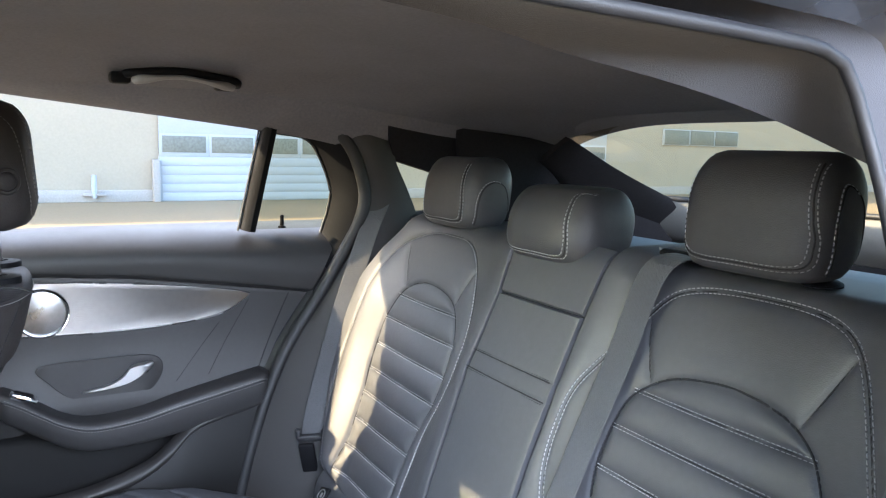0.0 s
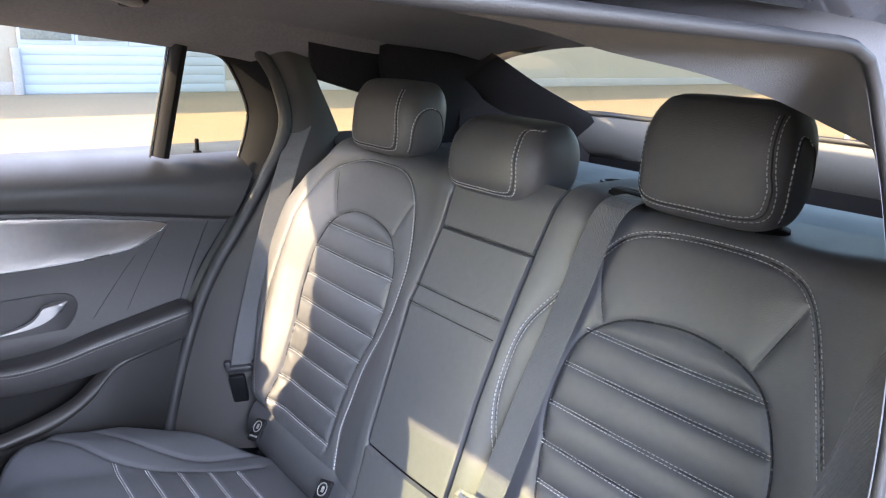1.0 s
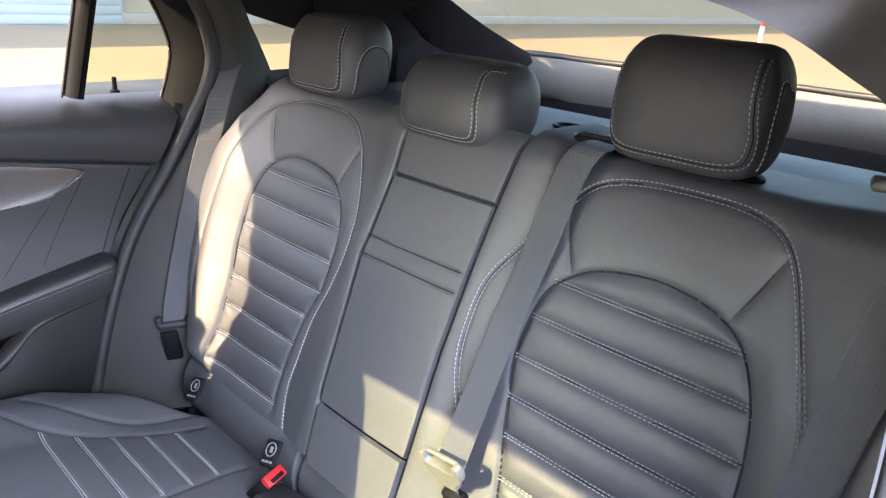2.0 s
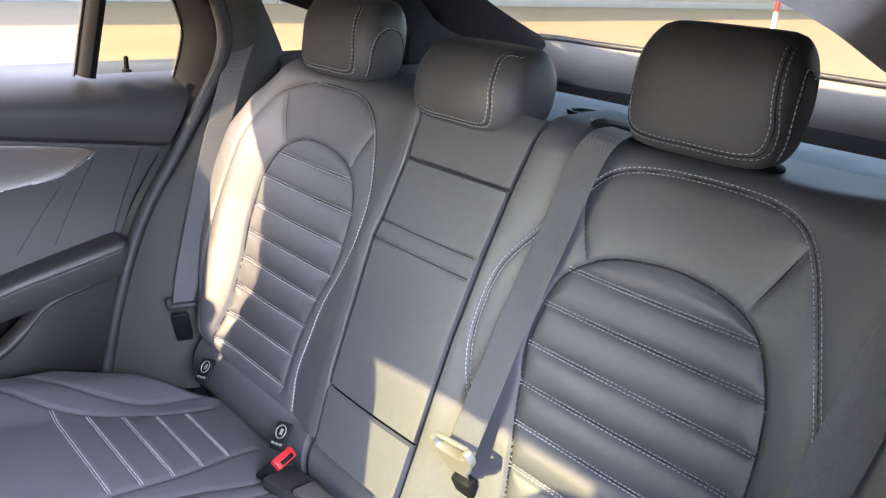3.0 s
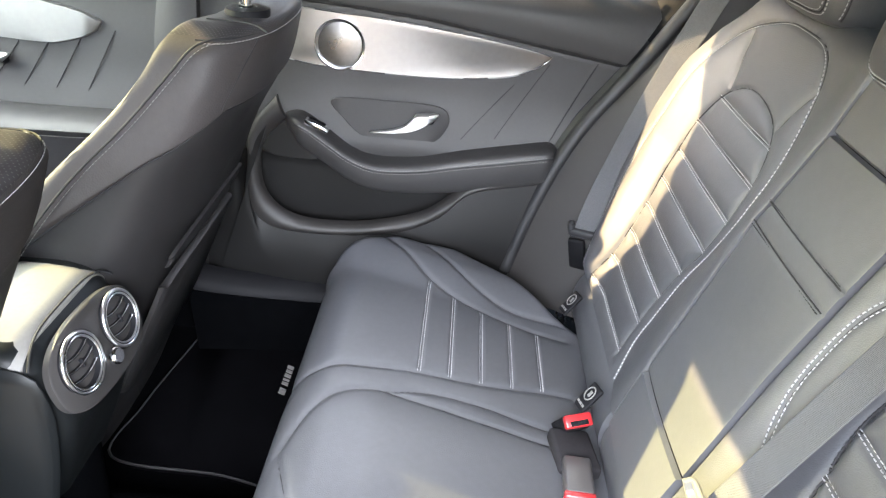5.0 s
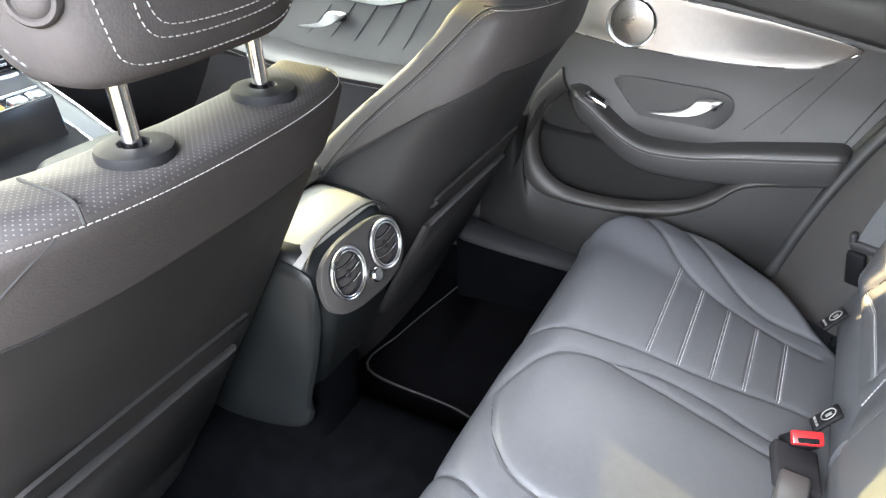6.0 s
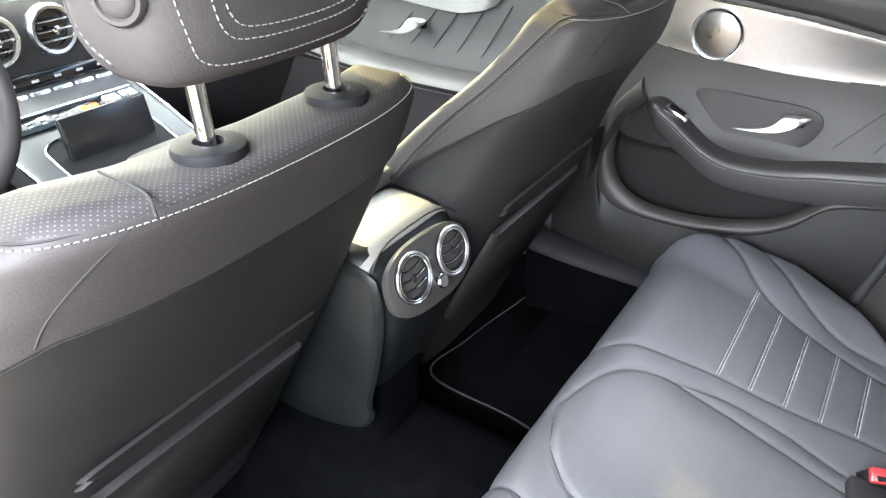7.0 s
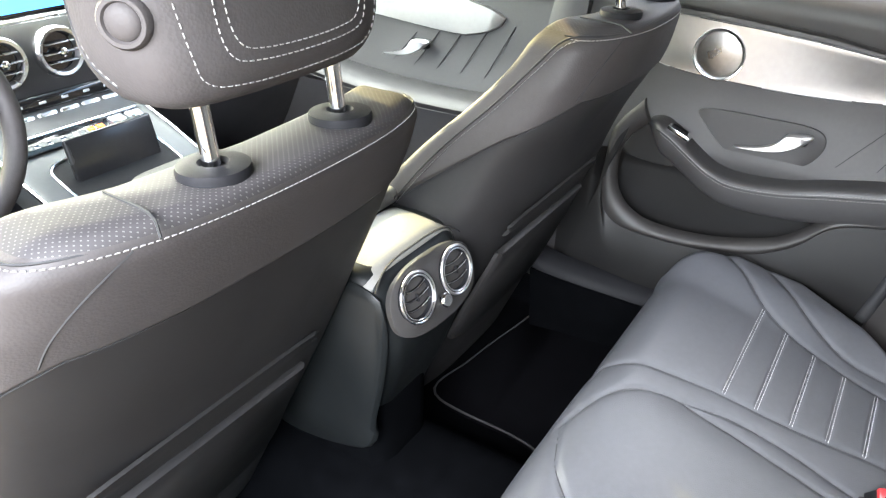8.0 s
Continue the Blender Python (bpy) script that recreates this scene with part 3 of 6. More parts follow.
part("edge_flange", ribbon([(0.70, 0.046, 1.243), (0.69, 0.060, 1.20), (0.695, 0.128, 1.095), (0.69, 0.20, 0.99), (0.685, 0.245, 0.90), (0.68, 0.29, 0.78), (0.68, 0.33, 0.6)], [(0.665, 0.016, 1.245), (0.664, 0.05, 1.19), (0.667, 0.108, 1.095), (0.664, 0.18, 0.99), (0.66, 0.225, 0.90), (0.654, 0.268, 0.78), (0.65, 0.30, 0.6)], 50, 3), RUBBER, rear_door)
part("pane_seal", tube(curve(frame_in, 40), 0.003, 8), RUBBER, rear_door)
settle(rear_door)

# pillar trim behind the right door, with the seal along the door edge
seal = [(0.668, 0.07, 1.462), (0.664, 0.028, 1.40), (0.66, 0.005, 1.316), (0.66, 0.018, 1.25), (0.66, 0.052, 1.19), (0.665, 0.108, 1.095), (0.662, 0.18, 0.99), (0.658, 0.225, 0.90), (0.652, 0.268, 0.78), (0.65, 0.30, 0.66)]
sweep = part("door_seal", tube(curve(seal, 60), 0.015, 10, up=(1, 0, 0)), RUBBER)
tagged(sweep, "black rubber seal along the door opening", "door seal", kind="structure")
in_a = [(0.662, 0.06, 1.462), (0.656, 0.018, 1.40), (0.652, -0.005, 1.316), (0.652, 0.006, 1.25), (0.655, 0.042, 1.19), (0.655, 0.10, 1.095), (0.652, 0.172, 0.99), (0.648, 0.217, 0.90), (0.642, 0.26, 0.78), (0.64, 0.30, 0.62)]
in_b = [(0.645, -0.055, 1.432), (0.645, -0.066, 1.385), (0.645, -0.097, 1.32), (0.640, -0.118, 1.26), (0.60, -0.10, 1.19), (0.57, -0.05, 1.095), (0.555, -0.01, 0.99), (0.54, 0.025, 0.90), (0.52, 0.05, 0.78), (0.50, 0.06, 0.62)]
pt = part("pillar_trim", thicken(ribbon(in_a, in_b, 70, 8, -0.012), (0.02, 0, 0)), PLATE)
tagged(pt, "dark grey plastic pillar trim beside the seat", "trim", kind="structure")
pj = part("pillar_joint", tube(curve([(0.651, 0.018, 1.222), (0.642, -0.03, 1.222), (0.630, -0.075, 1.235), (0.628, -0.10, 1.25)], 20), 0.0022, 6), SEAM)
tagged(pj, "dark joint between two pillar trims", "trim", kind="structure")

# B pillar and the front door beyond
bp = part("pillar_cover", thicken(ribbon([(0.684, 0.93, 0.5), (0.680, 0.93, 1.0), (0.676, 0.92, 1.21)], [(0.684, 1.015, 0.5), (0.680, 1.015, 1.0), (0.676, 0.985, 1.21)], 60, 5, -0.008), (0.02, 0, 0)), TRIM)
tagged(bp, "black cloth-covered centre pillar", "trim", kind="structure")
front_door = thing("front_door", (XS, 1.5, 0.55), "black front passenger door with aluminium trim", "car door")
fr = []
for z in np.linspace(0.5, 1.225, 40):
    y = np.linspace(1.0, 2.05, 30)
    fr.append(np.stack([door_x(np.full(30, 0.7), np.full(30, z)), y, np.full(30, z)], 1))
part("door_panel", thicken(grid(fr), (0.03, 0, 0)), TRIM, front_door)
al = curve([(1.114, 1.092), (1.135, 1.067), (1.175, 1.052), (1.241, 1.043), (1.46, 1.056), (1.9, 1.09), (1.9, 1.16), (1.46, 1.155), (1.2, 1.118)], 60, True)
part("aluminium_trim", prism([(XS - 0.001, y, z) for y, z in al], (-0.008, 0, 0), 0.003), ALU, front_door, "brushed aluminium trim blade")
# dark tubes draw the shade in the front panel's pleats
for i in range(5):
    part("panel_crease", tube(curve([(XS - 0.001, 1.092 + 0.064 * i, 1.075 - 0.012 * i), (XS - 0.006, 1.162 + 0.064 * i, 0.948)], 10), 0.0013, 6), SEAM, front_door)
arm = np.array([(0.64, y, z) for y, z in curve([(1.01, 0.912), (1.3, 0.905), (1.5, 0.915), (1.75, 0.95)], 30)])
part("armrest", tube(arm, 0.055, 14, 0.024), TRIM, front_door, "black leather armrest")
for k in (-0.016, -0.020):
    part("stitching", stitches(arm + np.array((-0.0475, 0, k + 0.006)), np.tile((-1, 0, 0), (30, 1)), 0.004, 0.006, 0.0012, 0.0012), FINE_THREAD, front_door, smooth=False)
pull_handle(front_door, 0.83, 0.045, "satin silver curved door handle")
settle(front_door)
# sill kick plate by the footwell
kp = part("sill_trim", thicken(ribbon([(0.66, 0.30, 0.588), (0.66, 0.66, 0.590), (0.645, 0.85, 0.60), (0.625, 0.94, 0.625), (0.612, 1.02, 0.67)], [(0.615, 0.30, 0.56), (0.615, 0.66, 0.56), (0.60, 0.85, 0.57), (0.58, 0.94, 0.595), (0.565, 1.02, 0.64)], 30, 4, 0.008, (0, 0, 1)), (0, 0, -0.012)), DARK_PLASTIC)
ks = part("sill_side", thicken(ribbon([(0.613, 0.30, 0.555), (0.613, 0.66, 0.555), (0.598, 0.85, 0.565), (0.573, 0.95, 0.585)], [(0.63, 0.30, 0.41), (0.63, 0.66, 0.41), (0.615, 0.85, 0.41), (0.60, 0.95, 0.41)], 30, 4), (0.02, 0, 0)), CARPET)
tagged(ks, "black carpet on the sill side", "trim", kind="structure")
tagged(kp, "black plastic sill trim at the footwell", "trim", kind="structure")
fs = part("footwell_side", rbox((0.715, 1.62, 0.47), (0.03, 1.25, 0.22), 0.008), CARPET)
tagged(fs, "black carpet beside the front footwell", "trim", kind="structure")
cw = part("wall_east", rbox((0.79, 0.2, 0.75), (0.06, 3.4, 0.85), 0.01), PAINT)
tagged(cw, "grey painted outer body side", "car body", kind="structure")

# unseen bar, added to keep the sun off the driver seat's top
sun_bar = part("sun_blocker", rbox((-0.37, 1.365, 1.49), (0.64, 0.05, 0.075), 0.02, None, 3), CEIL)
tagged(sun_bar, "unseen bar added to keep sun off the driver seat", "trim", kind="structure")

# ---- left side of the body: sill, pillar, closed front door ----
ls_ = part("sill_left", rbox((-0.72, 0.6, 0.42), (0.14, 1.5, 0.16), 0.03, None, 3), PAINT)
tagged(ls_, "grey painted sill of the open doorway", "car body", kind="structure")
lp = part("pillar_left", thicken(ribbon([(-0.70, 1.02, 0.4), (-0.70, 1.02, 1.2), (-0.66, 1.0, 1.52)], [(-0.70, 1.14, 0.4), (-0.70, 1.14, 1.2), (-0.66, 1.08, 1.52)], 30, 4), (-0.06, 0, 0)), TRIM)
tagged(lp, "black covered centre pillar by the doorway", "trim", kind="structure")
fl = thing("front_door_left", (-0.72, 1.6, 0.5), "closed black driver door", "car door")
part("door_panel", thicken(grid([[(-0.70, y, z) for y in np.linspace(1.15, 2.1, 12)] for z in np.linspace(0.42, 1.22, 12)]), (-0.06, 0, 0)), TRIM, fl)
settle(fl)

# the left rear door stands open beside the doorway
open_door = thing("rear_door", (-0.745, 1.06, 0.45), "open black rear door beside the doorway", "car door")
part("door_panel", rbox((-1.175, 1.265, 0.85), (0.96, 0.07, 0.80), 0.03, pose(0, 0, 0, 0, 0, -25), 3), TRIM, open_door, "black padded door panel")
part("window_frame", tube(curve([(-0.76, 1.07, 1.24), (-0.80, 1.09, 1.42), (-1.00, 1.18, 1.48), (-1.40, 1.37, 1.44), (-1.60, 1.46, 1.24)], 40), 0.022, 8), DARK_PLASTIC, open_door, "black window frame")
settle(open_door)

# ---- left door opening ----
LA = [(-0.62, 1.2, 1.50), (-0.62, 0.8, 1.50), (-0.62, 0.45, 1.491), (-0.62, 0.32, 1.487), (-0.62, 0.262, 1.484), (-0.622, 0.240, 1.474), (-0.626, 0.222, 1.44), (-0.637, 0.200, 1.37), (-0.654, 0.195, 1.28), (-0.667, 0.215, 1.15), (-0.672, 0.25, 0.95), (-0.672, 0.30, 0.6)]
la = curve(LA, 90)
lb = la + np.array((-0.05, -0.012, 0.012))
lc = la + np.array((-0.13, -0.03, 0.05))
apert = part("opening_seal", tube(la, 0.0045, 10), RUBBER)
tagged(apert, "rubber seal round the open rear doorway", "door seal", kind="structure")
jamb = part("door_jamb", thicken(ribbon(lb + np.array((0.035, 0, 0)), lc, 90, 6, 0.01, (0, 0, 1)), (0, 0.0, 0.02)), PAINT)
tagged(jamb, "grey painted door jamb of the open doorway", "car body", kind="structure")
le = [(-0.565, 1.2, 1.515), (-0.555, 0.8, 1.512), (-0.55, 0.5, 1.492), (-0.55, 0.40, 1.477), (-0.55, 0.31, 1.465), (-0.55, 0.22, 1.448), (-0.55, 0.115, 1.421), (-0.552, -0.02, 1.386), (-0.56, -0.18, 1.34), (-0.59, -0.38, 1.27), (-0.64, -0.40, 1.15), (-0.66, -0.25, 0.9)]
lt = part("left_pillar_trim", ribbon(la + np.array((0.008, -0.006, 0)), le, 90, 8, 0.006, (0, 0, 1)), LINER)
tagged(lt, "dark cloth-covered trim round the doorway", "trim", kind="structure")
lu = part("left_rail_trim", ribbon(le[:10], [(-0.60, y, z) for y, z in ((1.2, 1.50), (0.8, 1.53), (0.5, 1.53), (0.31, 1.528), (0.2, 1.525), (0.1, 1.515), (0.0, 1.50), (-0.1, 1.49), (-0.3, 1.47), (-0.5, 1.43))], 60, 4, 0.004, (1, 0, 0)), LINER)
tagged(lu, "dark cloth-covered roof rail above the doorway", "trim", kind="structure")

# ---- rear of the cabin ----
# sloping rear glass
gl_t = [(0.66, -0.47, 1.415), (0.52, -0.465, 1.452), (0.25, -0.42, 1.482), (0.0, -0.41, 1.486), (-0.25, -0.42, 1.482), (-0.52, -0.465, 1.452), (-0.66, -0.47, 1.415)]
gl_b = [(0.66, -0.80, 1.295), (0.57, -0.875, 1.302), (0.45, -0.975, 1.292), (0.25, -1.025, 1.289), (0.0, -1.035, 1.289), (-0.25, -1.025, 1.289), (-0.45, -0.975, 1.292), (-0.57, -0.875, 1.302), (-0.66, -0.80, 1.295)]
rg = part("window_rear", ribbon(gl_t, gl_b, 30, 6, 0.012, (0, 0, 1)), GLASS_DARK)
rg.visible_shadow = False
tagged(rg, "sloping tinted rear window glass", "window", kind="structure")
hd = part("rear_header", thicken(ribbon([(0.61, -0.47, 1.44), (0.5, -0.40, 1.478), (0.25, -0.37, 1.503), (0, -0.36, 1.508), (-0.25, -0.37, 1.503), (-0.5, -0.40, 1.478), (-0.61, -0.47, 1.44)], [(0.60, -0.53, 1.42), (0.5, -0.505, 1.448), (0.25, -0.435, 1.474), (0, -0.425, 1.478), (-0.25, -0.435, 1.474), (-0.5, -0.505, 1.448), (-0.60, -0.53, 1.42)], 40, 4), (0, 0, 0.02)), CEIL)
tagged(hd, "dark headliner edge above the rear glass", "trim", kind="structure")
# pillar and side trims here have the cabin rear's shade in their colour
for s in (1, -1):
    side_in = [(0.488 * s, -0.44, 1.450), (0.500 * s, -0.575, 1.390), (0.520 * s, -0.70, 1.345), (0.555 * s, -0.84, 1.303)]
    side_out = [(0.600 * s, -0.43, 1.385), (0.605 * s, -0.55, 1.318), (0.612 * s, -0.70, 1.275), (0.632 * s, -0.97, 1.200)]
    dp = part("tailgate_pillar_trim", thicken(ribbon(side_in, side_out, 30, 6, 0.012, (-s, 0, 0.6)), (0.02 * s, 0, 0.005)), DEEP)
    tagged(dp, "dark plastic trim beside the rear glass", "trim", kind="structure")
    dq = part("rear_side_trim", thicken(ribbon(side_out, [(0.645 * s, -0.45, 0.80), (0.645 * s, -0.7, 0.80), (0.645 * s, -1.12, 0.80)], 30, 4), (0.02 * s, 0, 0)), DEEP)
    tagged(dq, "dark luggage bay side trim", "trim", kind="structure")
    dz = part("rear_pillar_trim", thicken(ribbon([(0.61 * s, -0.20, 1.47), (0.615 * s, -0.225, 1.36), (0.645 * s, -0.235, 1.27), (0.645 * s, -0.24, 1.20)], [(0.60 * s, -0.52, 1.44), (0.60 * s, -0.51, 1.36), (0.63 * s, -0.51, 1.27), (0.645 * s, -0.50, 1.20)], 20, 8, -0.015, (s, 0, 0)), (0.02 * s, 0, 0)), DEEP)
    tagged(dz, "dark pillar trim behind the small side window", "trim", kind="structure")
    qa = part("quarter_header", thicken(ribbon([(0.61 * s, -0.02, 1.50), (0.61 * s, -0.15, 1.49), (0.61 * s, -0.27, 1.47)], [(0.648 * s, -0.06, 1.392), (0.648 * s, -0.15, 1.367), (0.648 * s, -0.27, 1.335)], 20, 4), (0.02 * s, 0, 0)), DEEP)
    tagged(qa, "dark trim over the small rear side window", "trim", kind="structure")
    qb = part("quarter_sill", thicken(ribbon([(0.648 * s, -0.10, 1.275), (0.648 * s, -0.27, 1.278)], [(0.59 * s, -0.10, 1.225), (0.59 * s, -0.27, 1.225)], 12, 3), (0.02 * s, 0, -0.01)), PLASTIC)
    tagged(qb, "plastic ledge under the small rear side window", "trim", kind="structure")
    qg = part("window_side", grid([[(0.665 * s, -0.04, 1.40), (0.665 * s, -0.30, 1.34)], [(0.665 * s, -0.04, 1.26), (0.665 * s, -0.30, 1.26)]]), GLASS_DARK)
    qg.visible_shadow = False
    tagged(qg, "small tinted rear side window", "window", kind="structure")
shelf = thing("parcel_shelf", (0, -0.45, 1.225), "grey roller parcel shelf behind the rear seat", "parcel shelf")
part("cover", rbox((0, -0.36, 1.222), (1.22, 0.25, 0.012), 0.004), GREY_PLASTIC, shelf)
part("cassette", rbox((0, -0.18, 1.226), (1.20, 0.13, 0.034), 0.012), GREY_PLASTIC, shelf)
gp = part("grip_recess", rbox((-0.052, -0.33, 1.2285), (0.17, 0.045, 0.006), 0.003, pose(0, 0, 0, 0, 0, 0)), DARK_PLASTIC, shelf)
part("grip_rim", tube(curve([(-0.137, -0.352, 1.231), (0.033, -0.352, 1.231), (0.033, -0.308, 1.231), (-0.137, -0.308, 1.231)], 40, True)[[*range(40), 0]], 0.0035, 6), PLASTIC, gp)
settle(shelf)
shelf.location += Vector((0, 0, 0.012))
tg = thing("tailgate", (0, -1.05, 1.2), "inner tailgate trim below the rear glass", "tailgate")
part("upper_trim", thicken(ribbon(gl_b, [(0.68, -0.93, 1.168), (0.3, -1.07, 1.163), (0, -1.08, 1.163), (-0.3, -1.07, 1.163), (-0.68, -0.93, 1.168)], 30, 6, 0.02, (0, 1, 0)), (0, -0.03, 0)), TAIL, tg)

part("glass_seal", tube(curve([np.array(p) + (0, 0.004, -0.002) for p in gl_b], 40), 0.007, 8), RUBBER, tg)
# starts at the sunlit band's lower edge; black colour gives the shade below
part("lower_trim", thicken(ribbon([(0.68, -0.93, 1.168), (0, -1.08, 1.163), (-0.68, -0.93, 1.168)], [(0.68, -0.93, 0.6), (0, -1.05, 0.6), (-0.68, -0.93, 0.6)], 20, 4), (0, -0.03, 0)), DARK_PLASTIC, tg)
settle(tg)
lf = part("luggage_floor", rbox((0, -0.62, 0.78), (1.26, 0.86, 0.02), 0.004), CARPET)
tagged(lf, "black carpeted luggage floor", "floor", kind="structure")


# ---- rear seat ----
rear_seat = thing("rear_seat", (0, 0.2, 0.45), "black leather rear bench seat with pale contrast stitching", "seat")
K, Z0, ZS, RTOP = 0.365, 0.64, 1.247, 0.04
CS, SN = 1 / math.hypot(1, K), K / math.hypot(1, K)
LS, LA_ = (ZS - Z0) / CS, RTOP * (math.pi / 2 - math.atan(K))


def back_profile(v):
    """Height line of the backrest: straight, then rolled over the top. Gives y, z and the normal's y, z."""
    v = np.asarray(v, float)
    a = np.clip((v - LS) / RTOP, 0, LA_ / RTOP)
    t = np.arctan(K) + a
    s = np.minimum(v, LS)
    y, z = 0.008 + (1.144 - (Z0 + s * CS)) * K, Z0 + s * CS
    y = y - RTOP * CS + RTOP * np.cos(t)
    z = z - RTOP * SN + RTOP * np.sin(t)
    y = y - np.maximum(0, v - LS - LA_)
    return y, z, np.cos(t), np.sin(t)


def v_of(z):
    return (np.asarray(z, float) - Z0) / CS


def flat(line):
    """(x, z) points of a line on the backrest as (x, v)."""
    l = np.asarray(line, float)
    return np.stack([l[:, 0], v_of(l[:, 1])], 1)


OUTER = flat([(0.470, 0.735), (0.492, 0.766), (0.535, 0.848), (0.555, 0.953), (0.555, 1.031), (0.540, 1.135), (0.490, 1.214), (0.405, 1.252), (0.322, 1.257),
              (0.255, 1.250), (0.213, 1.220), (0.185, 1.168), (0.163, 1.105), (0.160, 1.045), (0.176, 0.985), (0.198, 0.925), (0.206, 0.857), (0.210, 0.802), (0.192, 0.74)])
ARCH = flat([(0.461, 0.762), (0.452, 0.827), (0.456, 0.876), (0.463, 0.928), (0.472, 0.979), (0.475, 1.031), (0.470, 1.08), (0.443, 1.130), (0.383, 1.157), (0.314, 1.158),
             (0.254, 1.144), (0.220, 1.115), (0.201, 1.074), (0.197, 1.018), (0.203, 0.972), (0.222, 0.925), (0.234, 0.872), (0.239, 0.819), (0.238, 0.762)])
OUTER_LEFT = flat([(0.548, 0.80), (0.556, 0.90), (0.556, 1.0), (0.548, 1.06), (0.533, 1.102), (0.519, 1.137), (0.502, 1.178), (0.487, 1.211), (0.470, 1.236), (0.450, 1.250), (0.417, 1.259), (0.361, 1.262), (0.299, 1.260),
                   (0.255, 1.253), (0.225, 1.240), (0.200, 1.214), (0.168, 1.170), (0.144, 1.137), (0.123, 1.104), (0.113, 1.074), (0.109, 1.034), (0.110, 0.995), (0.119, 0.959), (0.135, 0.925), (0.158, 0.89)])
ARCH_LEFT = flat([(0.500, 0.762), (0.500, 0.827), (0.502, 0.876), (0.504, 0.928), (0.504, 0.979), (0.499, 1.031), (0.488, 1.075), (0.461, 1.123), (0.423, 1.149), (0.371, 1.160), (0.323, 1.160),
                  (0.268, 1.150), (0.230, 1.130), (0.204, 1.103), (0.192, 1.056), (0.190, 1.013), (0.200, 0.968), (0.211, 0.923), (0.225, 0.872), (0.236, 0.819), (0.236, 0.762)])
LINKS = [flat([(0.436, 1.140), (0.455, 1.18), (0.466, 1.228)]), flat([(0.237, 1.140), (0.226, 1.17), (0.205, 1.205)])]
LINKS_LEFT = [flat([(0.436, 1.144), (0.457, 1.186), (0.476, 1.228)]), flat([(0.234, 1.135), (0.216, 1.17), (0.203, 1.208)])]
RIBS_Z = [1.122, 1.073, 1.02, 0.971, 0.924, 0.874, 0.822, 0.769]


def ribs_in(arch):
    """Cross seams between the two legs of an arch seam."""
    line, out = curve(arch, 400), []
    for z in RIBS_Z:
        v = float(v_of(z))
        m = np.abs(line[:, 1] - v) < 0.006
        a, b = line[m, 0].min(), line[m, 0].max()
        out.append(np.array([(a, v), ((a + b) / 2, v - 0.001), (b, v)]))
    return out


BOLSTER_X = ([0.60, 0.74, 0.836, 0.93, 1.016, 1.136, 1.20, 1.25, 1.30], [0.50, 0.525, 0.572, 0.622, 0.644, 0.630, 0.595, 0.540, 0.50])


LEFT_X = (BOLSTER_X[0], [0.53, 0.57, 0.61, 0.645, 0.66, 0.66, 0.655, 0.645, 0.635])


# edges of the middle backrest
MID_L = ([0.73, 0.83, 0.98, 1.09, 1.19, 1.27], [-0.096, -0.097, -0.096, -0.103, -0.114, -0.126])
MID_R = ([0.73, 0.80, 0.85, 1.06, 1.09, 1.18, 1.27], [0.098, 0.105, 0.111, 0.115, 0.108, 0.095, 0.098])
INNER = (MID_R[0], [a + 0.002 for a in MID_R[1]])
INNER_LEFT = (MID_L[0], [-a - 0.017 + 0.002 for a in MID_L[1]])
RIGHT = (BOLSTER_X, INNER, OUTER, 0.55, ARCH, LINKS, ribs_in(ARCH))
LEFT = (LEFT_X, INNER_LEFT, OUTER_LEFT, 0.26, ARCH_LEFT, LINKS_LEFT, ribs_in(ARCH_LEFT))


def back_height(x, v, half=RIGHT):
    pts = np.stack([x, v], 1)
    z = Z0 + v * CS
    outline, inner, outer, swell, arch, links, ribs = half
    big = distance(pts, [outer, arch, *links])
    rib = distance(pts, ribs)
    h = 0.0045 * (1 - np.exp(-big / 0.016)) - 0.0022 * np.exp(-(big / 0.003) ** 2)
    line = curve(arch, 400)
    lo, hi = np.interp(v, line[:200, 1], line[:200, 0]), np.interp(v, line[:199:-1, 1], line[:199:-1, 0])
    inside = (x < np.maximum(lo, hi)) & (x > np.minimum(lo, hi)) & (z < 1.158)
    h = np.where(inside, -0.002 + 0.0062 * (1 - np.exp(-np.minimum(big, rib) / 0.010)) - 0.0024 * np.exp(-(np.minimum(big, rib) / 0.003) ** 2), h)
    xr = np.interp(z, *outline)
    b = smooth01(0.44, 0.545, x - (xr - 0.62) * 0.5) * (0.055 - 0.030 * smooth01(1.10, 1.25, z)) * swell
    h = h + b - roundoff(xr - x, 0.05, 0.085) - roundoff(x - np.interp(z, *inner), 0.005, 0.014)
    h = h + 0.013 * np.exp(-(np.maximum(0, x - np.interp(z, *inner) - 0.012) / 0.045) ** 2)
    h = h - roundoff(v - float(v_of(0.742)), 0.035, 0.06) * smooth01(0.40, 0.50, x)
    return h


def back_surface(x, v, h):
    y, z, ny, nz = back_profile(v)
    return np.stack([x, y + ny * h, z + nz * h], -1)


BV = np.r_[np.arange(float(v_of(0.742)), LS, 0.003), np.linspace(LS, LS + LA_, 10), np.linspace(LS + LA_ + 0.01, LS + LA_ + 0.10, 9)]
BU = np.linspace(0, 1, 176)
bz = Z0 + BV * CS
xi = np.interp(bz, *INNER)[:, None]
bx = xi + BU[None] * (np.interp(bz, *BOLSTER_X)[:, None] - xi)
bv = np.broadcast_to(BV[:, None], bx.shape)
bh = back_height(bx.ravel(), bv.ravel()).reshape(bx.shape)
right_half = back_surface(bx, bv, bh)
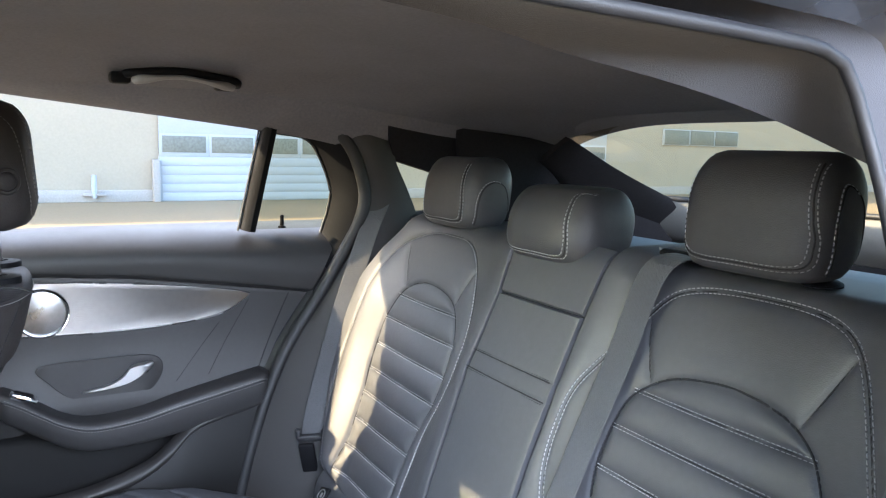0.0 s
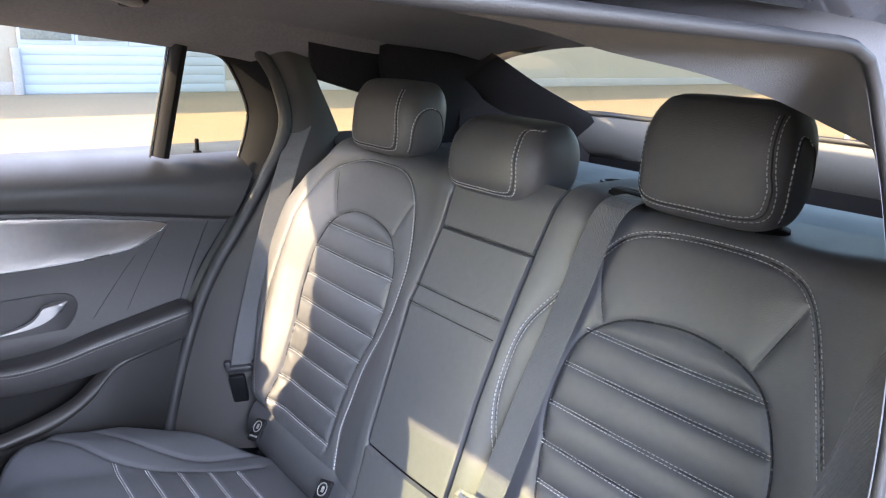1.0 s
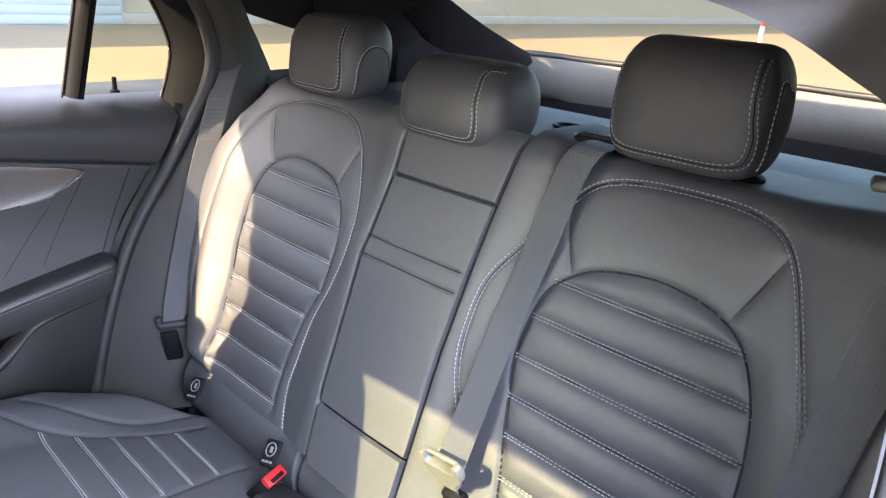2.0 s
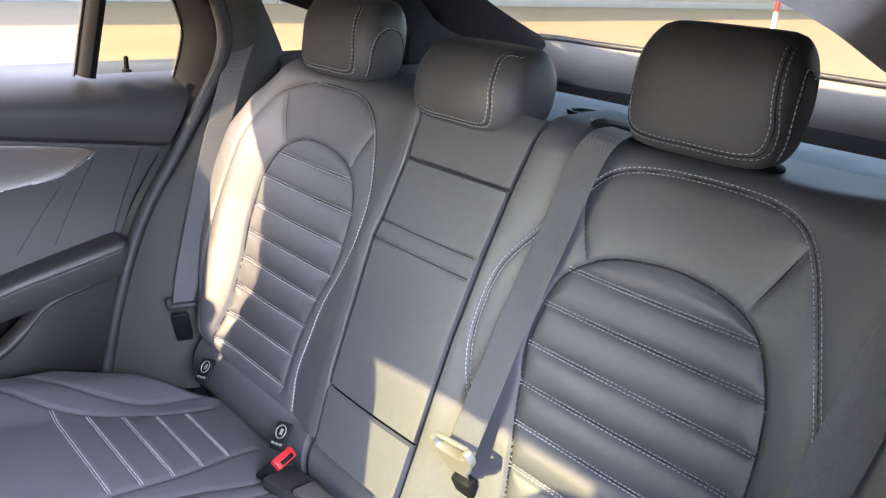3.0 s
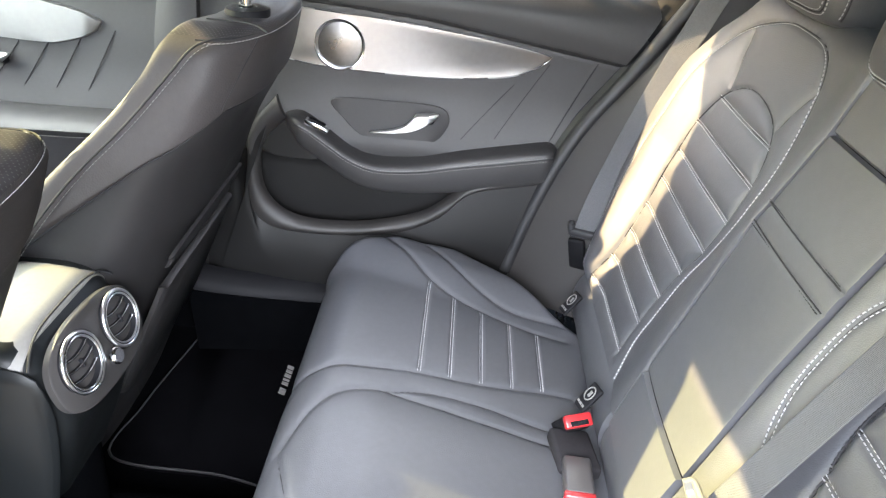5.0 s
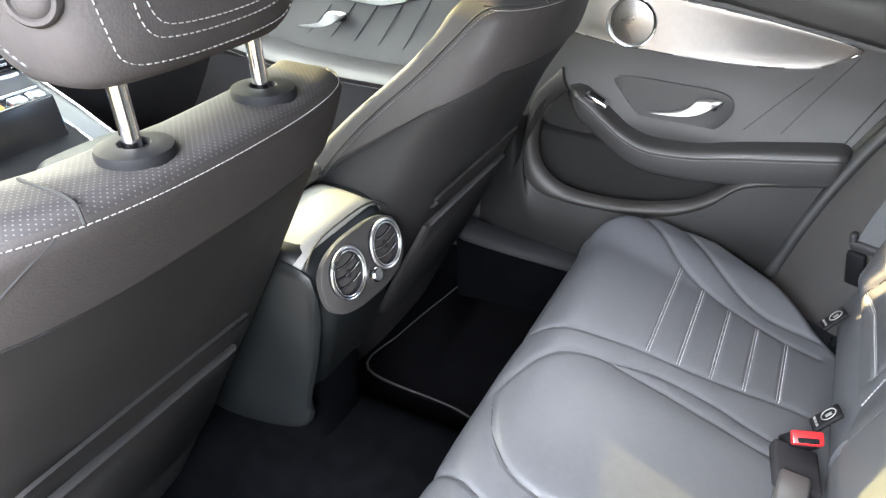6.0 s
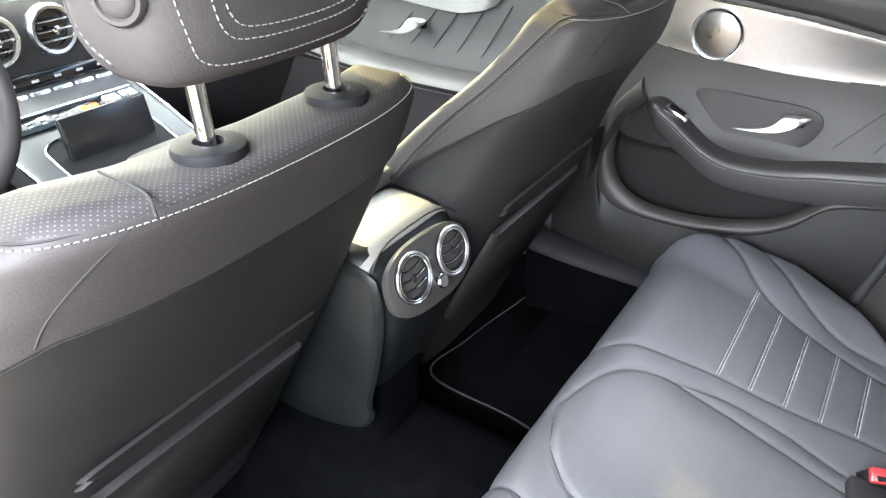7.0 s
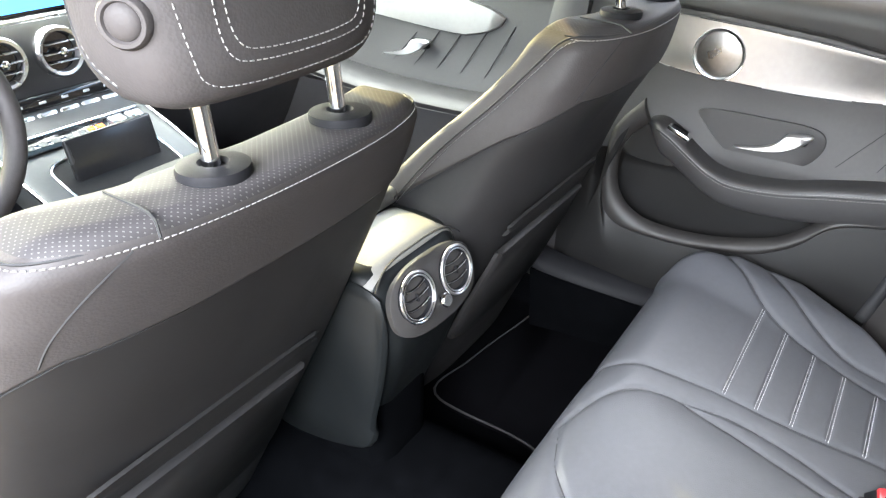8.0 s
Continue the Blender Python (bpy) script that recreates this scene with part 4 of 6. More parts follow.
MIRROR, SHIFT = np.array((-1.0, 1, 1)), np.array((-0.017, 0, 0))


def on_back(line, n=0, lift=0.0004, half=RIGHT):
    """Points and normals along a line of the backrest."""
    p = curve(line, n or max(6, int(np.linalg.norm(np.diff(line, axis=0), axis=1).sum() / 0.006)))
    h = back_height(p[:, 0], p[:, 1], half) + lift
    _, _, ny, nz = back_profile(p[:, 1])
    return back_surface(p[:, 0], p[:, 1], h), np.stack([np.zeros(len(p)), ny, nz], 1)


def sewing(half):
    """The stitches of one outer backrest, and dark tubes for the shade in its creases."""
    steps = lambda l: max(10, int(np.linalg.norm(np.diff(l, axis=0), axis=1).sum() / 0.006))
    sew = []
    for l, d in ((half[2], (0.0036, -0.0036) if half is LEFT else (0.0026,)), *((r, (0.0022, -0.0022)) for r in half[6])):
        for k in d:
            q = offset_line(l, k, steps(l))
            sew.append(stitches(*on_back(q, len(q), half=half), width=0.0009))
    creases = [tube(on_back(l, steps(l), -0.0001, half)[0], 0.0011, 5) for l in (half[2], *(() if half is LEFT else (half[4],)), *half[5], *half[6])]
    if half is LEFT:
        creases.append(tube(on_back(half[4], 3 * steps(half[4]), 0.0004, half)[0], 0.0015, 6))
    return join(*sew), join(*creases)


xi = np.interp(bz, *INNER_LEFT)[:, None]
lx = xi + BU[None] * (np.interp(bz, *LEFT_X)[:, None] - xi)
left_half = back_surface(lx, bv, back_height(lx.ravel(), bv.ravel(), LEFT).reshape(lx.shape)) * MIRROR + SHIFT
(sew_v, sew_f), (crease_v, crease_f) = sewing(RIGHT)
(sew_lv, sew_lf), (crease_lv, crease_lf) = sewing(LEFT)
rb = part("backrest", grid(right_half), LEATHER, rear_seat, "quilted black leather outer backrest")
part("stitching", (sew_v, sew_f), MID_THREAD, rb, "pale contrast stitching", smooth=False)
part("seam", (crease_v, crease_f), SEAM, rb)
lb_ = part("backrest", grid(left_half), LEATHER, rear_seat, "quilted black leather outer backrest")
part("stitching", ([p * MIRROR + SHIFT for p in sew_lv], sew_lf), THREAD, lb_, "pale contrast stitching", smooth=False)

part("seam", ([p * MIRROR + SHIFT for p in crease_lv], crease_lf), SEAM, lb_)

# middle backrest with the fold-down armrest
CEN = [[(-0.12, float(v_of(z))), (0.11, float(v_of(z)))] for z in (1.186, 1.088, 1.060, 0.828)]


def centre(z0, z1, off, name, label, seams=()):
    vs = np.linspace(float(v_of(z0)), float(v_of(z1)), int((z1 - z0) / 0.003))
    zs = (Z0 + vs * CS)[:, None]
    xl, xr = np.interp(zs, *MID_L), np.interp(zs, *MID_R)
    x = xl + np.linspace(0, 1, 60)[None] * (xr - xl)
    v = np.broadcast_to(vs[:, None], x.shape)
    h = np.full(x.shape, off)
    if seams:
        d = distance(np.stack([x.ravel(), v.ravel()], 1), seams).reshape(x.shape)
        h = h - 0.0022 * np.exp(-(d / 0.003) ** 2)
    h = h - roundoff(x - xl, 0.005, 0.016) - roundoff(xr - x, 0.005, 0.016) - roundoff(v - vs[0], 0.004, 0.007) - (roundoff(vs[-1] - v, 0.004, 0.007) if z1 < 1.24 else 0)
    h = h + 0.004 * np.cos(x / 0.104 * np.pi / 2)
    return part(name, grid(back_surface(x, v, h)), LEATHER, rear_seat, label)


centre(1.1855, 1.275, 0.0165, "centre_pad", "smooth black leather pad under the middle headrest")
ar = centre(0.828, 1.185, 0.018, "folding_armrest", "folded black leather armrest with a stitched strap", CEN[1:3])
centre(0.735, 0.827, 0.022, "lower_pad", "black leather lower middle pad")
strap = []
for l, k in ((CEN[1], 0.003), (CEN[2], -0.003)):
    xs = np.linspace(-0.090, 0.118, 40)
    v = np.full(40, l[0][1] + k)
    strap.append(stitches(back_surface(xs, v, np.full(40, 0.0195)), np.tile((0, CS, SN), (40, 1)), 0.004, 0.006, 0.0009))
part("stitching", join(*strap), SEAM, ar, smooth=False)
# thin dark tubes put shade into the strap's two creases
for l in CEN[1:3]:
    xs = np.linspace(-0.092, 0.120, 30)
    part("strap_seam", tube(back_surface(xs, np.full(30, l[0][1]), 0.0165 + 0.004 * np.cos(xs / 0.104 * np.pi / 2)), 0.0010, 5), SEAM, ar)
# backing that closes the seat behind the gaps, and the rolled foot of the backrest
yb, zb, _, _ = back_profile(np.array([0.0, LS + LA_]))
part("seat_shell", thicken(grid([[(x, y - 0.03, z - 0.01) for x in np.linspace(-0.5, 0.5, 4)] for y, z in ((yb[0], zb[0]), (yb[1] + 0.02, zb[1]))]), (0, -0.05, 0)), DARK_PLASTIC, rear_seat)
for xa, xb in ((0.125, 0.53), (-0.145, 0.122), (-0.55, -0.148)):
    xs = np.linspace(xa, xb, 40)
    e = np.minimum(1, np.minimum(np.arange(40), 39 - np.arange(40)) / 2 + 0.75)
    part("backrest_roll", tube(np.stack([xs, np.full(40, 0.126), np.full(40, 0.688)], 1), 0.050 * e, 24, 0.068 * e), LEATHER, rear_seat, "rolled leather foot of the backrest")

# cushion
CY0, CYS, CR = 0.15, 0.568, 0.062
C_SLOPE = 0.20


def cushion_profile(v):
    """y, z and the normal of the cushion: a slope rising forward, then rolled down the front."""
    v = np.asarray(v, float)
    th0 = math.atan(C_SLOPE)
    ls = (CYS - CY0) / math.cos(th0)
    s = np.minimum(v, ls)
    y, z = CY0 + s * math.cos(th0), 0.648 + s * math.sin(th0)
    full = math.pi / 2 + th0 + 0.12
    a = np.clip((v - ls) / CR, 0, full)
    t = math.pi / 2 + th0 - a
    y = y - CR * math.cos(math.pi / 2 + th0) + CR * np.cos(t)
    z = z - CR * math.sin(math.pi / 2 + th0) + CR * np.sin(t)
    rest = np.maximum(0, v - ls - CR * full)
    y, z = y + rest * math.sin(t.min() if np.ndim(t) else t) * 1.0, z - rest
    return y, z, np.cos(t), np.sin(t)


def cv(y):
    return (np.asarray(y, float) - CY0) / math.cos(math.atan(C_SLOPE))


def cflat(l):
    l = np.asarray(l, float)
    return np.stack([l[:, 0], cv(l[:, 1])], 1)


G1 = cflat([(0.60, 0.60), (0.545, 0.52), (0.483, 0.452), (0.44, 0.37), (0.41, 0.27), (0.405, 0.20)])
G2 = cflat([(0.625, 0.55), (0.575, 0.466), (0.50, 0.385), (0.452, 0.30), (0.445, 0.20)])
G3 = cflat([(0.15, 0.72), (0.168, 0.62), (0.190, 0.565), (0.206, 0.50), (0.214, 0.453), (0.222, 0.346), (0.240, 0.25), (0.245, 0.20)])
G4 = cflat([(0.0, 0.628), (0.04, 0.611), (0.086, 0.592), (0.128, 0.557), (0.146, 0.513), (0.143, 0.478), (0.133, 0.397), (0.112, 0.27), (0.105, 0.20)])
G5 = cflat([(0.147, 0.50), (0.170, 0.43), (0.168, 0.346), (0.155, 0.287), (0.145, 0.23)])
CRIBS = []
for y in (0.453, 0.404, 0.353, 0.302, 0.251):
    v = float(cv(y))
    a = float(np.interp(v, curve(G3, 200)[::-1, 1], curve(G3, 200)[::-1, 0]))
    b = float(np.interp(v, curve(G1, 200)[::-1, 1], curve(G1, 200)[::-1, 0]))
    CRIBS.append(np.array([(a + 0.004, v), ((a + b) / 2, v), (b - 0.004, v)]))
CX = (cv([0.12, 0.214, 0.30, 0.415, 0.53, 0.585, 0.63, 0.70, 0.9]), [0.44, 0.500, 0.575, 0.628, 0.622, 0.585, 0.54, 0.53, 0.53])


def cushion_height(x, v):
    ax = np.abs(x)
    pts = np.stack([ax, v], 1)
    d = distance(pts, [G1, G2, G3, G4, G5])
    r = distance(pts, CRIBS)
    h = 0.004 * (1 - np.exp(-d / 0.010)) - 0.0022 * np.exp(-(d / 0.0045) ** 2)
    ins = (r < 0.06) & (v < float(cv(0.456))) & (ax > 0.2) & (ax < 0.5)
    h = np.where(ins, np.minimum(h, 0.002 + 0.008 * (1 - np.exp(-r / 0.010)) - 0.003 * np.exp(-(r / 0.0042) ** 2)), h)
    h = h + 0.028 * smooth01(0.43, 0.53, ax - 0.10 * (v - 0.2))
    h = h + (0.014 - 0.012 * smooth01(0.36, 0.46, v)) * np.exp(-(ax / 0.13) ** 4)
    xr = np.interp(v, *CX)
    return h - roundoff(xr - ax, 0.055, 0.10)


CVS = np.r_[np.arange(0, 0.47, 0.0033), np.arange(0.47, 0.80, 0.006)]
CU = np.linspace(-1, 1, 380)
cx = CU[None] * np.interp(CVS, *CX)[:, None]
cvv = np.broadcast_to(CVS[:, None], cx.shape)
ch = cushion_height(cx.ravel(), cvv.ravel()).reshape(cx.shape)


def cushion_surface(x, v, h):
    y, z, ny, nz = cushion_profile(v)
    return np.stack([x, y + ny * h, z + nz * h], -1)


cushion = part("seat_cushion", grid(cushion_surface(cx, cvv, ch)), LEATHER, rear_seat, "black leather seat cushion with stitched ribs")
sew = []
for r in CRIBS:
    for k in (0.0022, -0.0022):
        q = offset_line(r, k, 34)
        h = cushion_height(q[:, 0], q[:, 1]) + 0.0004
        _, _, ny, nz = cushion_profile(q[:, 1])
        nn = np.stack([np.zeros(34), ny, nz], 1)
        p = cushion_surface(q[:, 0], q[:, 1], h)
        sew += [stitches(p, nn, width=0.0009), stitches(p * MIRROR, nn, width=0.0009)]
part("stitching", join(*sew), MID_THREAD, cushion, "pale contrast stitching", smooth=False)
# dark tubes sunk in the cushion folds, crease shade given as colour
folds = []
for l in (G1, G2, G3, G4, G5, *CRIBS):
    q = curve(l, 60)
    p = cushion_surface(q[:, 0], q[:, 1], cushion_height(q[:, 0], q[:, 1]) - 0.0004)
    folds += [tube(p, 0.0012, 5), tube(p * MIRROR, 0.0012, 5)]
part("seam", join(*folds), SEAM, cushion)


def on_rings(rings, x, t, side, e=3.2):
    """A point on the front (side 1) or rear (-1) of a stack of rings, x from its middle, t up its height."""
    n = len(rings) - 1
    i0 = min(n - 1, int(t * n))
    r = rings[i0] + (rings[i0 + 1] - rings[i0]) * (t * n - i0)
    mx, hx_, my, hy_ = (r[:, 0].max() + r[:, 0].min()) / 2, np.ptp(r[:, 0]) / 2, (r[:, 1].max() + r[:, 1].min()) / 2, np.ptp(r[:, 1]) / 2
    return np.array((mx + x, my + side * (hy_ * max(0.0, 1 - min(1, abs(x / hx_)) ** e) ** (1 / e) + 0.0006), r[0, 2]))


def on_side(rings, y, z, s, e=3.5):
    """A point on the side (s -1 or 1) of a stack of rings."""
    zs = np.array([r[0, 2] for r in rings])
    i0 = min(len(rings) - 2, max(0, int(np.searchsorted(zs, z)) - 1))
    r = rings[i0] + (rings[i0 + 1] - rings[i0]) * ((z - zs[i0]) / (zs[i0 + 1] - zs[i0]))
    mx, hx_, my, hy_ = (r[:, 0].max() + r[:, 0].min()) / 2, np.ptp(r[:, 0]) / 2, (r[:, 1].max() + r[:, 1].min()) / 2, np.ptp(r[:, 1]) / 2
    q = min(1.0, abs(y - my) / hy_)
    return np.array((mx + s * (hx_ * (1 - q ** e) ** (1 / e) + 0.0004), y, z))


def headrest(cx, cy, z0, z1, hx, hy, label, posts, face, arched=True, back=0.0):
    """A padded headrest: stacked rounded rings, a double seam round its front pad, arched side panels and two posts."""
    rings = []
    for t in np.linspace(0, 1, 36):
        z = z0 + (z1 - z0) * t
        e = min(t, 1 - t) * (z1 - z0)
        k = 1 - float(roundoff(np.array(e), 0.058 if t > 0.5 else 0.042, 0.55 if t > 0.5 else 0.36))
        g = 1 + 0.03 * math.sin(t * math.pi)
        rings.append(superring(cx, cy - 0.016 * (t - 0.4), z, hx * g * (0.45 + 0.55 * k), hy * k, 72, 3.5))
    head = part("headrest", loft(np.array(rings)), HEAD_LEATHER, rear_seat, label)
    sewn = []
    for off, tb in ((0.0033, 0.085), (-0.0033, 0.125), (0.0, 0.105)):
        a, c = face * hx + off, hx * 0.95 + off
        over = [] if arched else [(-hx * 0.84, 0.925 + off), (-a * 1.10, 0.945 + off)]
        u = curve([*over, (-a * 0.95, 0.91), (-a * 0.98, 0.75), (-a * 1.02, 0.5), (-a * 1.06, tb + 0.22), (-a * 1.0, tb + 0.05), (-a * 0.75, tb), (0, tb), (c * 0.6, tb), (c * 0.88, tb + 0.05), (c * 0.98, tb + 0.2), (c, 0.6), (c * 0.97, 0.92)], 140)
        pth = np.array([on_rings(rings, x, t, 1, 3.5) for x, t in u])
        if off:
            sewn.append(stitches(pth, np.tile((-0.2, 1, 0), (140, 1)), width=0.001, height=0.001))
        else:
            part("front_seam", tube(pth - np.array((0, 0.0006, 0)), 0.0011, 5), SEAM, head)
    part("stitching", join(*sewn), THREAD, head, "pale contrast stitching", smooth=False)
    for s in ((-1, 1) if arched else ()):           # arched side panel
        arch = curve([(cy + (0.60 - back) * hy, z0 + 0.010), (cy + (0.56 - 0.8 * back) * hy, z0 + 0.05), (cy + (0.35 - 0.5 * back) * hy, z0 + 0.078 + 0.05 * back), (cy - 0.05 * hy, z0 + 0.088 + 0.06 * back), (cy - 0.42 * hy, z0 + 0.078 + 0.03 * back), (cy - 0.60 * hy, z0 + 0.045), (cy - 0.62 * hy, z0 + 0.012)], 60)
        pth = np.array([on_side(rings, y, z, s) for y, z in arch])
        part("side_seam", tube(pth - np.array((s * 0.0004, 0, 0)), 0.0011, 5), SEAM, head)
        pth = np.array([on_side(rings, y + 0.003, z + 0.002, s) for y, z in arch[:36]])
        part("stitching", stitches(pth, np.tile((s, 0, 0), (36, 1)), width=0.0009, height=0.0008), THREAD, head, smooth=False)
    for px in posts:
        part("post", tube(np.array([(cx + px, cy - 0.012, z0 - 0.06), (cx + px, cy - 0.012, z0 + 0.02)]), 0.005, 12), DARK_PLASTIC, head)
        part("post_sleeve", lathe([(0.022, -0.004), (0.022, 0.004), (0.017, 0.007), (0.0, 0.008)], (cx + px, cy - 0.012, 1.276), (0, 0.1, 1), 20), DARK_PLASTIC, head)
    return head


headrest(0.355, -0.078, 1.272, 1.405, 0.100, 0.058, "black leather outer headrest", (-0.06, 0.06), 0.70)
headrest(0.020, -0.066, 1.252, 1.366, 0.102, 0.068, "low wide black leather middle headrest", (-0.06, 0.06), 0.68, False)
headrest(-0.336, -0.078, 1.284, 1.426, 0.094, 0.058, "black leather outer headrest", (-0.065, 0.06), 0.88, True, 0.3)
# solid near-black block on the cushion stands in for the well's shaded inside
part("buckle_well_shade", rbox((0.092, 0.218, 0.684), (0.082, 0.062, 0.022), 0.006, pose(0, 0, 0, 8, 0, 8)), DEEP, rear_seat, "black block for the shade in the buckle well between the cushions")
settle(rear_seat)


# ---- belts and buckles ----
BUCKLE_GREY = material("grey_brown_plastic", (0.045, 0.041, 0.040), 0.4, vary=0.08, scale=12)

def webbing(path, width, across):
    """A flat strap along a line; across is the way of its width."""
    p = np.asarray(path, float)
    a = np.broadcast_to(np.asarray(across, float), p.shape)
    a = a / np.linalg.norm(a, axis=1)[:, None] * width / 2
    t = np.gradient(p, axis=0)
    nn = np.cross(t, a)
    nn /= np.linalg.norm(nn, axis=1)[:, None]
    rows = np.stack([p - a, p - a * 0.93 + nn * 0.0006, p + a * 0.93 + nn * 0.0006, p + a, p + a * 0.93 - nn * 0.0006, p - a * 0.93 - nn * 0.0006], 1)
    return loft(rows)


centre_belt = thing("middle_seat_belt", (-0.18, 0.1, 0.85), "black middle seat belt fastened down over the backrest", "seat belt")
cb = curve([(-0.236, -0.10, 1.274), (-0.233, -0.055, 1.290), (-0.222, -0.012, 1.268), (-0.202, 0.020, 1.155), (-0.188, 0.058, 1.050), (-0.184, 0.114, 0.925), (-0.185, 0.138, 0.878)], 50)
part("strap", webbing(cb, 0.047, (1, 0.0, 0.04)), BELT, centre_belt, sharp=8)
guide = part("belt_guide", rbox((-0.222, -0.080, 1.284), (0.10, 0.030, 0.014), 0.006, pose(0, 0, 0, 12, 0, -4)), DARK_PLASTIC, centre_belt, "black belt slot surround")
part("guide_rim", tube(curve([(-0.268, -0.066, 1.292), (-0.262, -0.092, 1.291), (-0.180, -0.094, 1.291), (-0.175, -0.069, 1.292)], 30), 0.0022, 6), GREY_PLASTIC, guide)
TM = Matrix.Translation((-0.186, 0.150, 0.882)) @ pose(0, 0, 0, -22, 6, 0)
tw = lambda vf: ([np.array(TM @ Vector(p)) for p in vf[0]], vf[1])
body = prism([(x, 0.010, z) for x, z in curve([(-0.034, 0.016), (-0.026, 0.017), (-0.023, 0.002), (0.023, 0.002), (0.026, 0.017), (0.034, 0.016), (0.037, 0.002), (0.030, -0.012), (0.019, -0.022), (0.016, -0.032), (-0.016, -0.032), (-0.019, -0.022), (-0.030, -0.012), (-0.037, 0.002)], 90, True)], (0, -0.013, 0), 0.0025)
tongue = part("tongue", tw(join(body, rbox((0, -0.001, 0.014), (0.056, 0.007, 0.006), 0.002, None, 2))), CREAM, centre_belt, "pale plastic belt tongue")
part("tongue_plate", tw(rbox((0, 0.005, -0.036), (0.026, 0.003, 0.036), 0.001)), CHROME, tongue, "bright metal blade")
part("small_buckle", tw(rbox((0, 0.004, -0.078), (0.038, 0.02, 0.060), 0.006)), DARK_PLASTIC, centre_belt, "narrow black buckle")
settle(centre_belt)

right_belt = thing("seat_belt", (0.57, 0.1, 0.75), "black outer seat belt hanging beside the backrest", "seat belt", "outer seat belts")
rbp = curve([(0.650, -0.03, 1.30), (0.638, 0.0, 1.245), (0.6245, 0.027, 1.189), (0.607, 0.0715, 1.087), (0.590, 0.107, 0.998), (0.5735, 0.145, 0.888), (0.568, 0.160, 0.830), (0.567, 0.164, 0.800)], 60)
part("strap", webbing(rbp, 0.044, (0.49, 0.87, 0.1)), BELT, right_belt, sharp=8)
rt = pose(0, 0, 0, -14, 6, 60)
part("tongue", join(rbox((0.567, 0.166, 0.800), (0.058, 0.014, 0.016), 0.005, rt, 3), rbox((0.553, 0.142, 0.806), (0.012, 0.014, 0.026), 0.004, rt), rbox((0.580, 0.189, 0.806), (0.012, 0.014, 0.026), 0.004, rt)), PLASTIC, right_belt, "grey plastic belt tongue")
part("tongue_body", rbox((0.566, 0.172, 0.756), (0.034, 0.012, 0.072), 0.005, rt), DARK_PLASTIC, right_belt, "black covered tongue plate")
part("tongue_plate", rbox((0.561, 0.176, 0.772), (0.012, 0.004, 0.030), 0.001, rt), SATIN, right_belt, "bare metal slot edge")
settle(right_belt)
clip = part("pillar_clip", rbox((0.655, 0.190, 0.819), (0.006, 0.020, 0.034), 0.002, pose(0, 0, 0, -22, 0, 40)), PLASTIC)
tagged(clip, "small rounded cover in the pillar trim", "trim", kind="structure")
left_belt = thing("seat_belt", (-0.6, 0.1, 0.75), "black outer seat belt hanging beside the backrest", "seat belt", "outer seat belts")
lbp = curve([(-0.645, -0.03, 1.36), (-0.625, 0.0, 1.30), (-0.606, 0.040, 1.21), (-0.598, 0.066, 1.14), (-0.591, 0.089, 1.08), (-0.587, 0.107, 1.03), (-0.584, 0.149, 0.92), (-0.586, 0.215, 0.74)], 40)
part("strap", webbing(lbp - np.array((0.004, 0, 0)), 0.048, (0.94, 0.30, 0.1)), BELT, left_belt, sharp=8)
part("belt_guide", rbox((-0.553, -0.066, 1.309), (0.034, 0.020, 0.012), 0.005, pose(0, 0, 0, -20, 0, 20)), CREAM, left_belt, "pale plastic belt guide")
settle(left_belt)


def buckle(at, across, along, body, label):
    """A buckle at its mouth; across is the way of its width, along the way that its mouth points."""
    b = thing("belt_buckle", at, label, "belt buckle", "belt buckles")
    part("body", rbox((0, 0, -0.036), (0.040, 0.022, 0.074), 0.005), body, b)
    part("release_button", rbox((0, 0.001, 0.004), (0.042, 0.020, 0.012), 0.003), RED, b, "red release button")
    part("slot", rbox((0, -0.003, 0.0095), (0.028, 0.007, 0.002), 0.0005), SCREEN, b)
    x, z = Vector(across).normalized(), Vector(along).normalized()
    y = z.cross(x).normalized()
    x = y.cross(z)
    b.matrix_world = Matrix.Translation(at) @ Matrix((x, y, z)).transposed().to_4x4()
    return b


buckle((0.130, 0.213, 0.710), (0.35, -0.94, 0), (-0.62, -0.15, 0.77), DARK_PLASTIC, "black belt buckle with red button, tipped forward")
buckle((-0.010, 0.224, 0.704), (0.1, 1, 0), (-1, 0.06, 0.10), BUCKLE_GREY, "grey-brown belt buckle with red button, lying on the cushion")


def isofix(x):
    t = thing("anchor_label", (x, 0.178, 0.72), "small black child-seat anchor tag with white symbol", "tag", "anchor tags")
    m = pose(x, 0.194, 0.728, -50, 0, 0) @ pose(0, 0, 0, 0, 0, 196)
    a = np.linspace(0, 2 * np.pi, 24, endpoint=False)
    tf = lambda vf: ([np.array(m @ Vector(p)) for p in vf[0]], vf[1])
    part("tag", tf(rbox((0, 0, 0), (0.034, 0.046, 0.007), 0.006, None, 3)), DARK_PLASTIC, t)
    part("symbol", tf(tube(np.array([(0.011 * math.cos(q), 0.006 + 0.011 * math.sin(q), 0.0036) for q in np.append(a, 0)]), 0.0012, 6)), FINE_THREAD, t, "white ring symbol")
    part("symbol_figure", tf(rbox((0.001, 0.006, 0.0036), (0.007, 0.010, 0.001), 0.0004)), FINE_THREAD, t)
    for i in range(3):
        part("lettering", tf(rbox((-0.009 + 0.009 * i, -0.014, 0.0036), (0.007, 0.004, 0.001), 0.0004)), FINE_THREAD, t, "unreadable white lettering")
    settle(t)


isofix(0.428)
isofix(0.166)


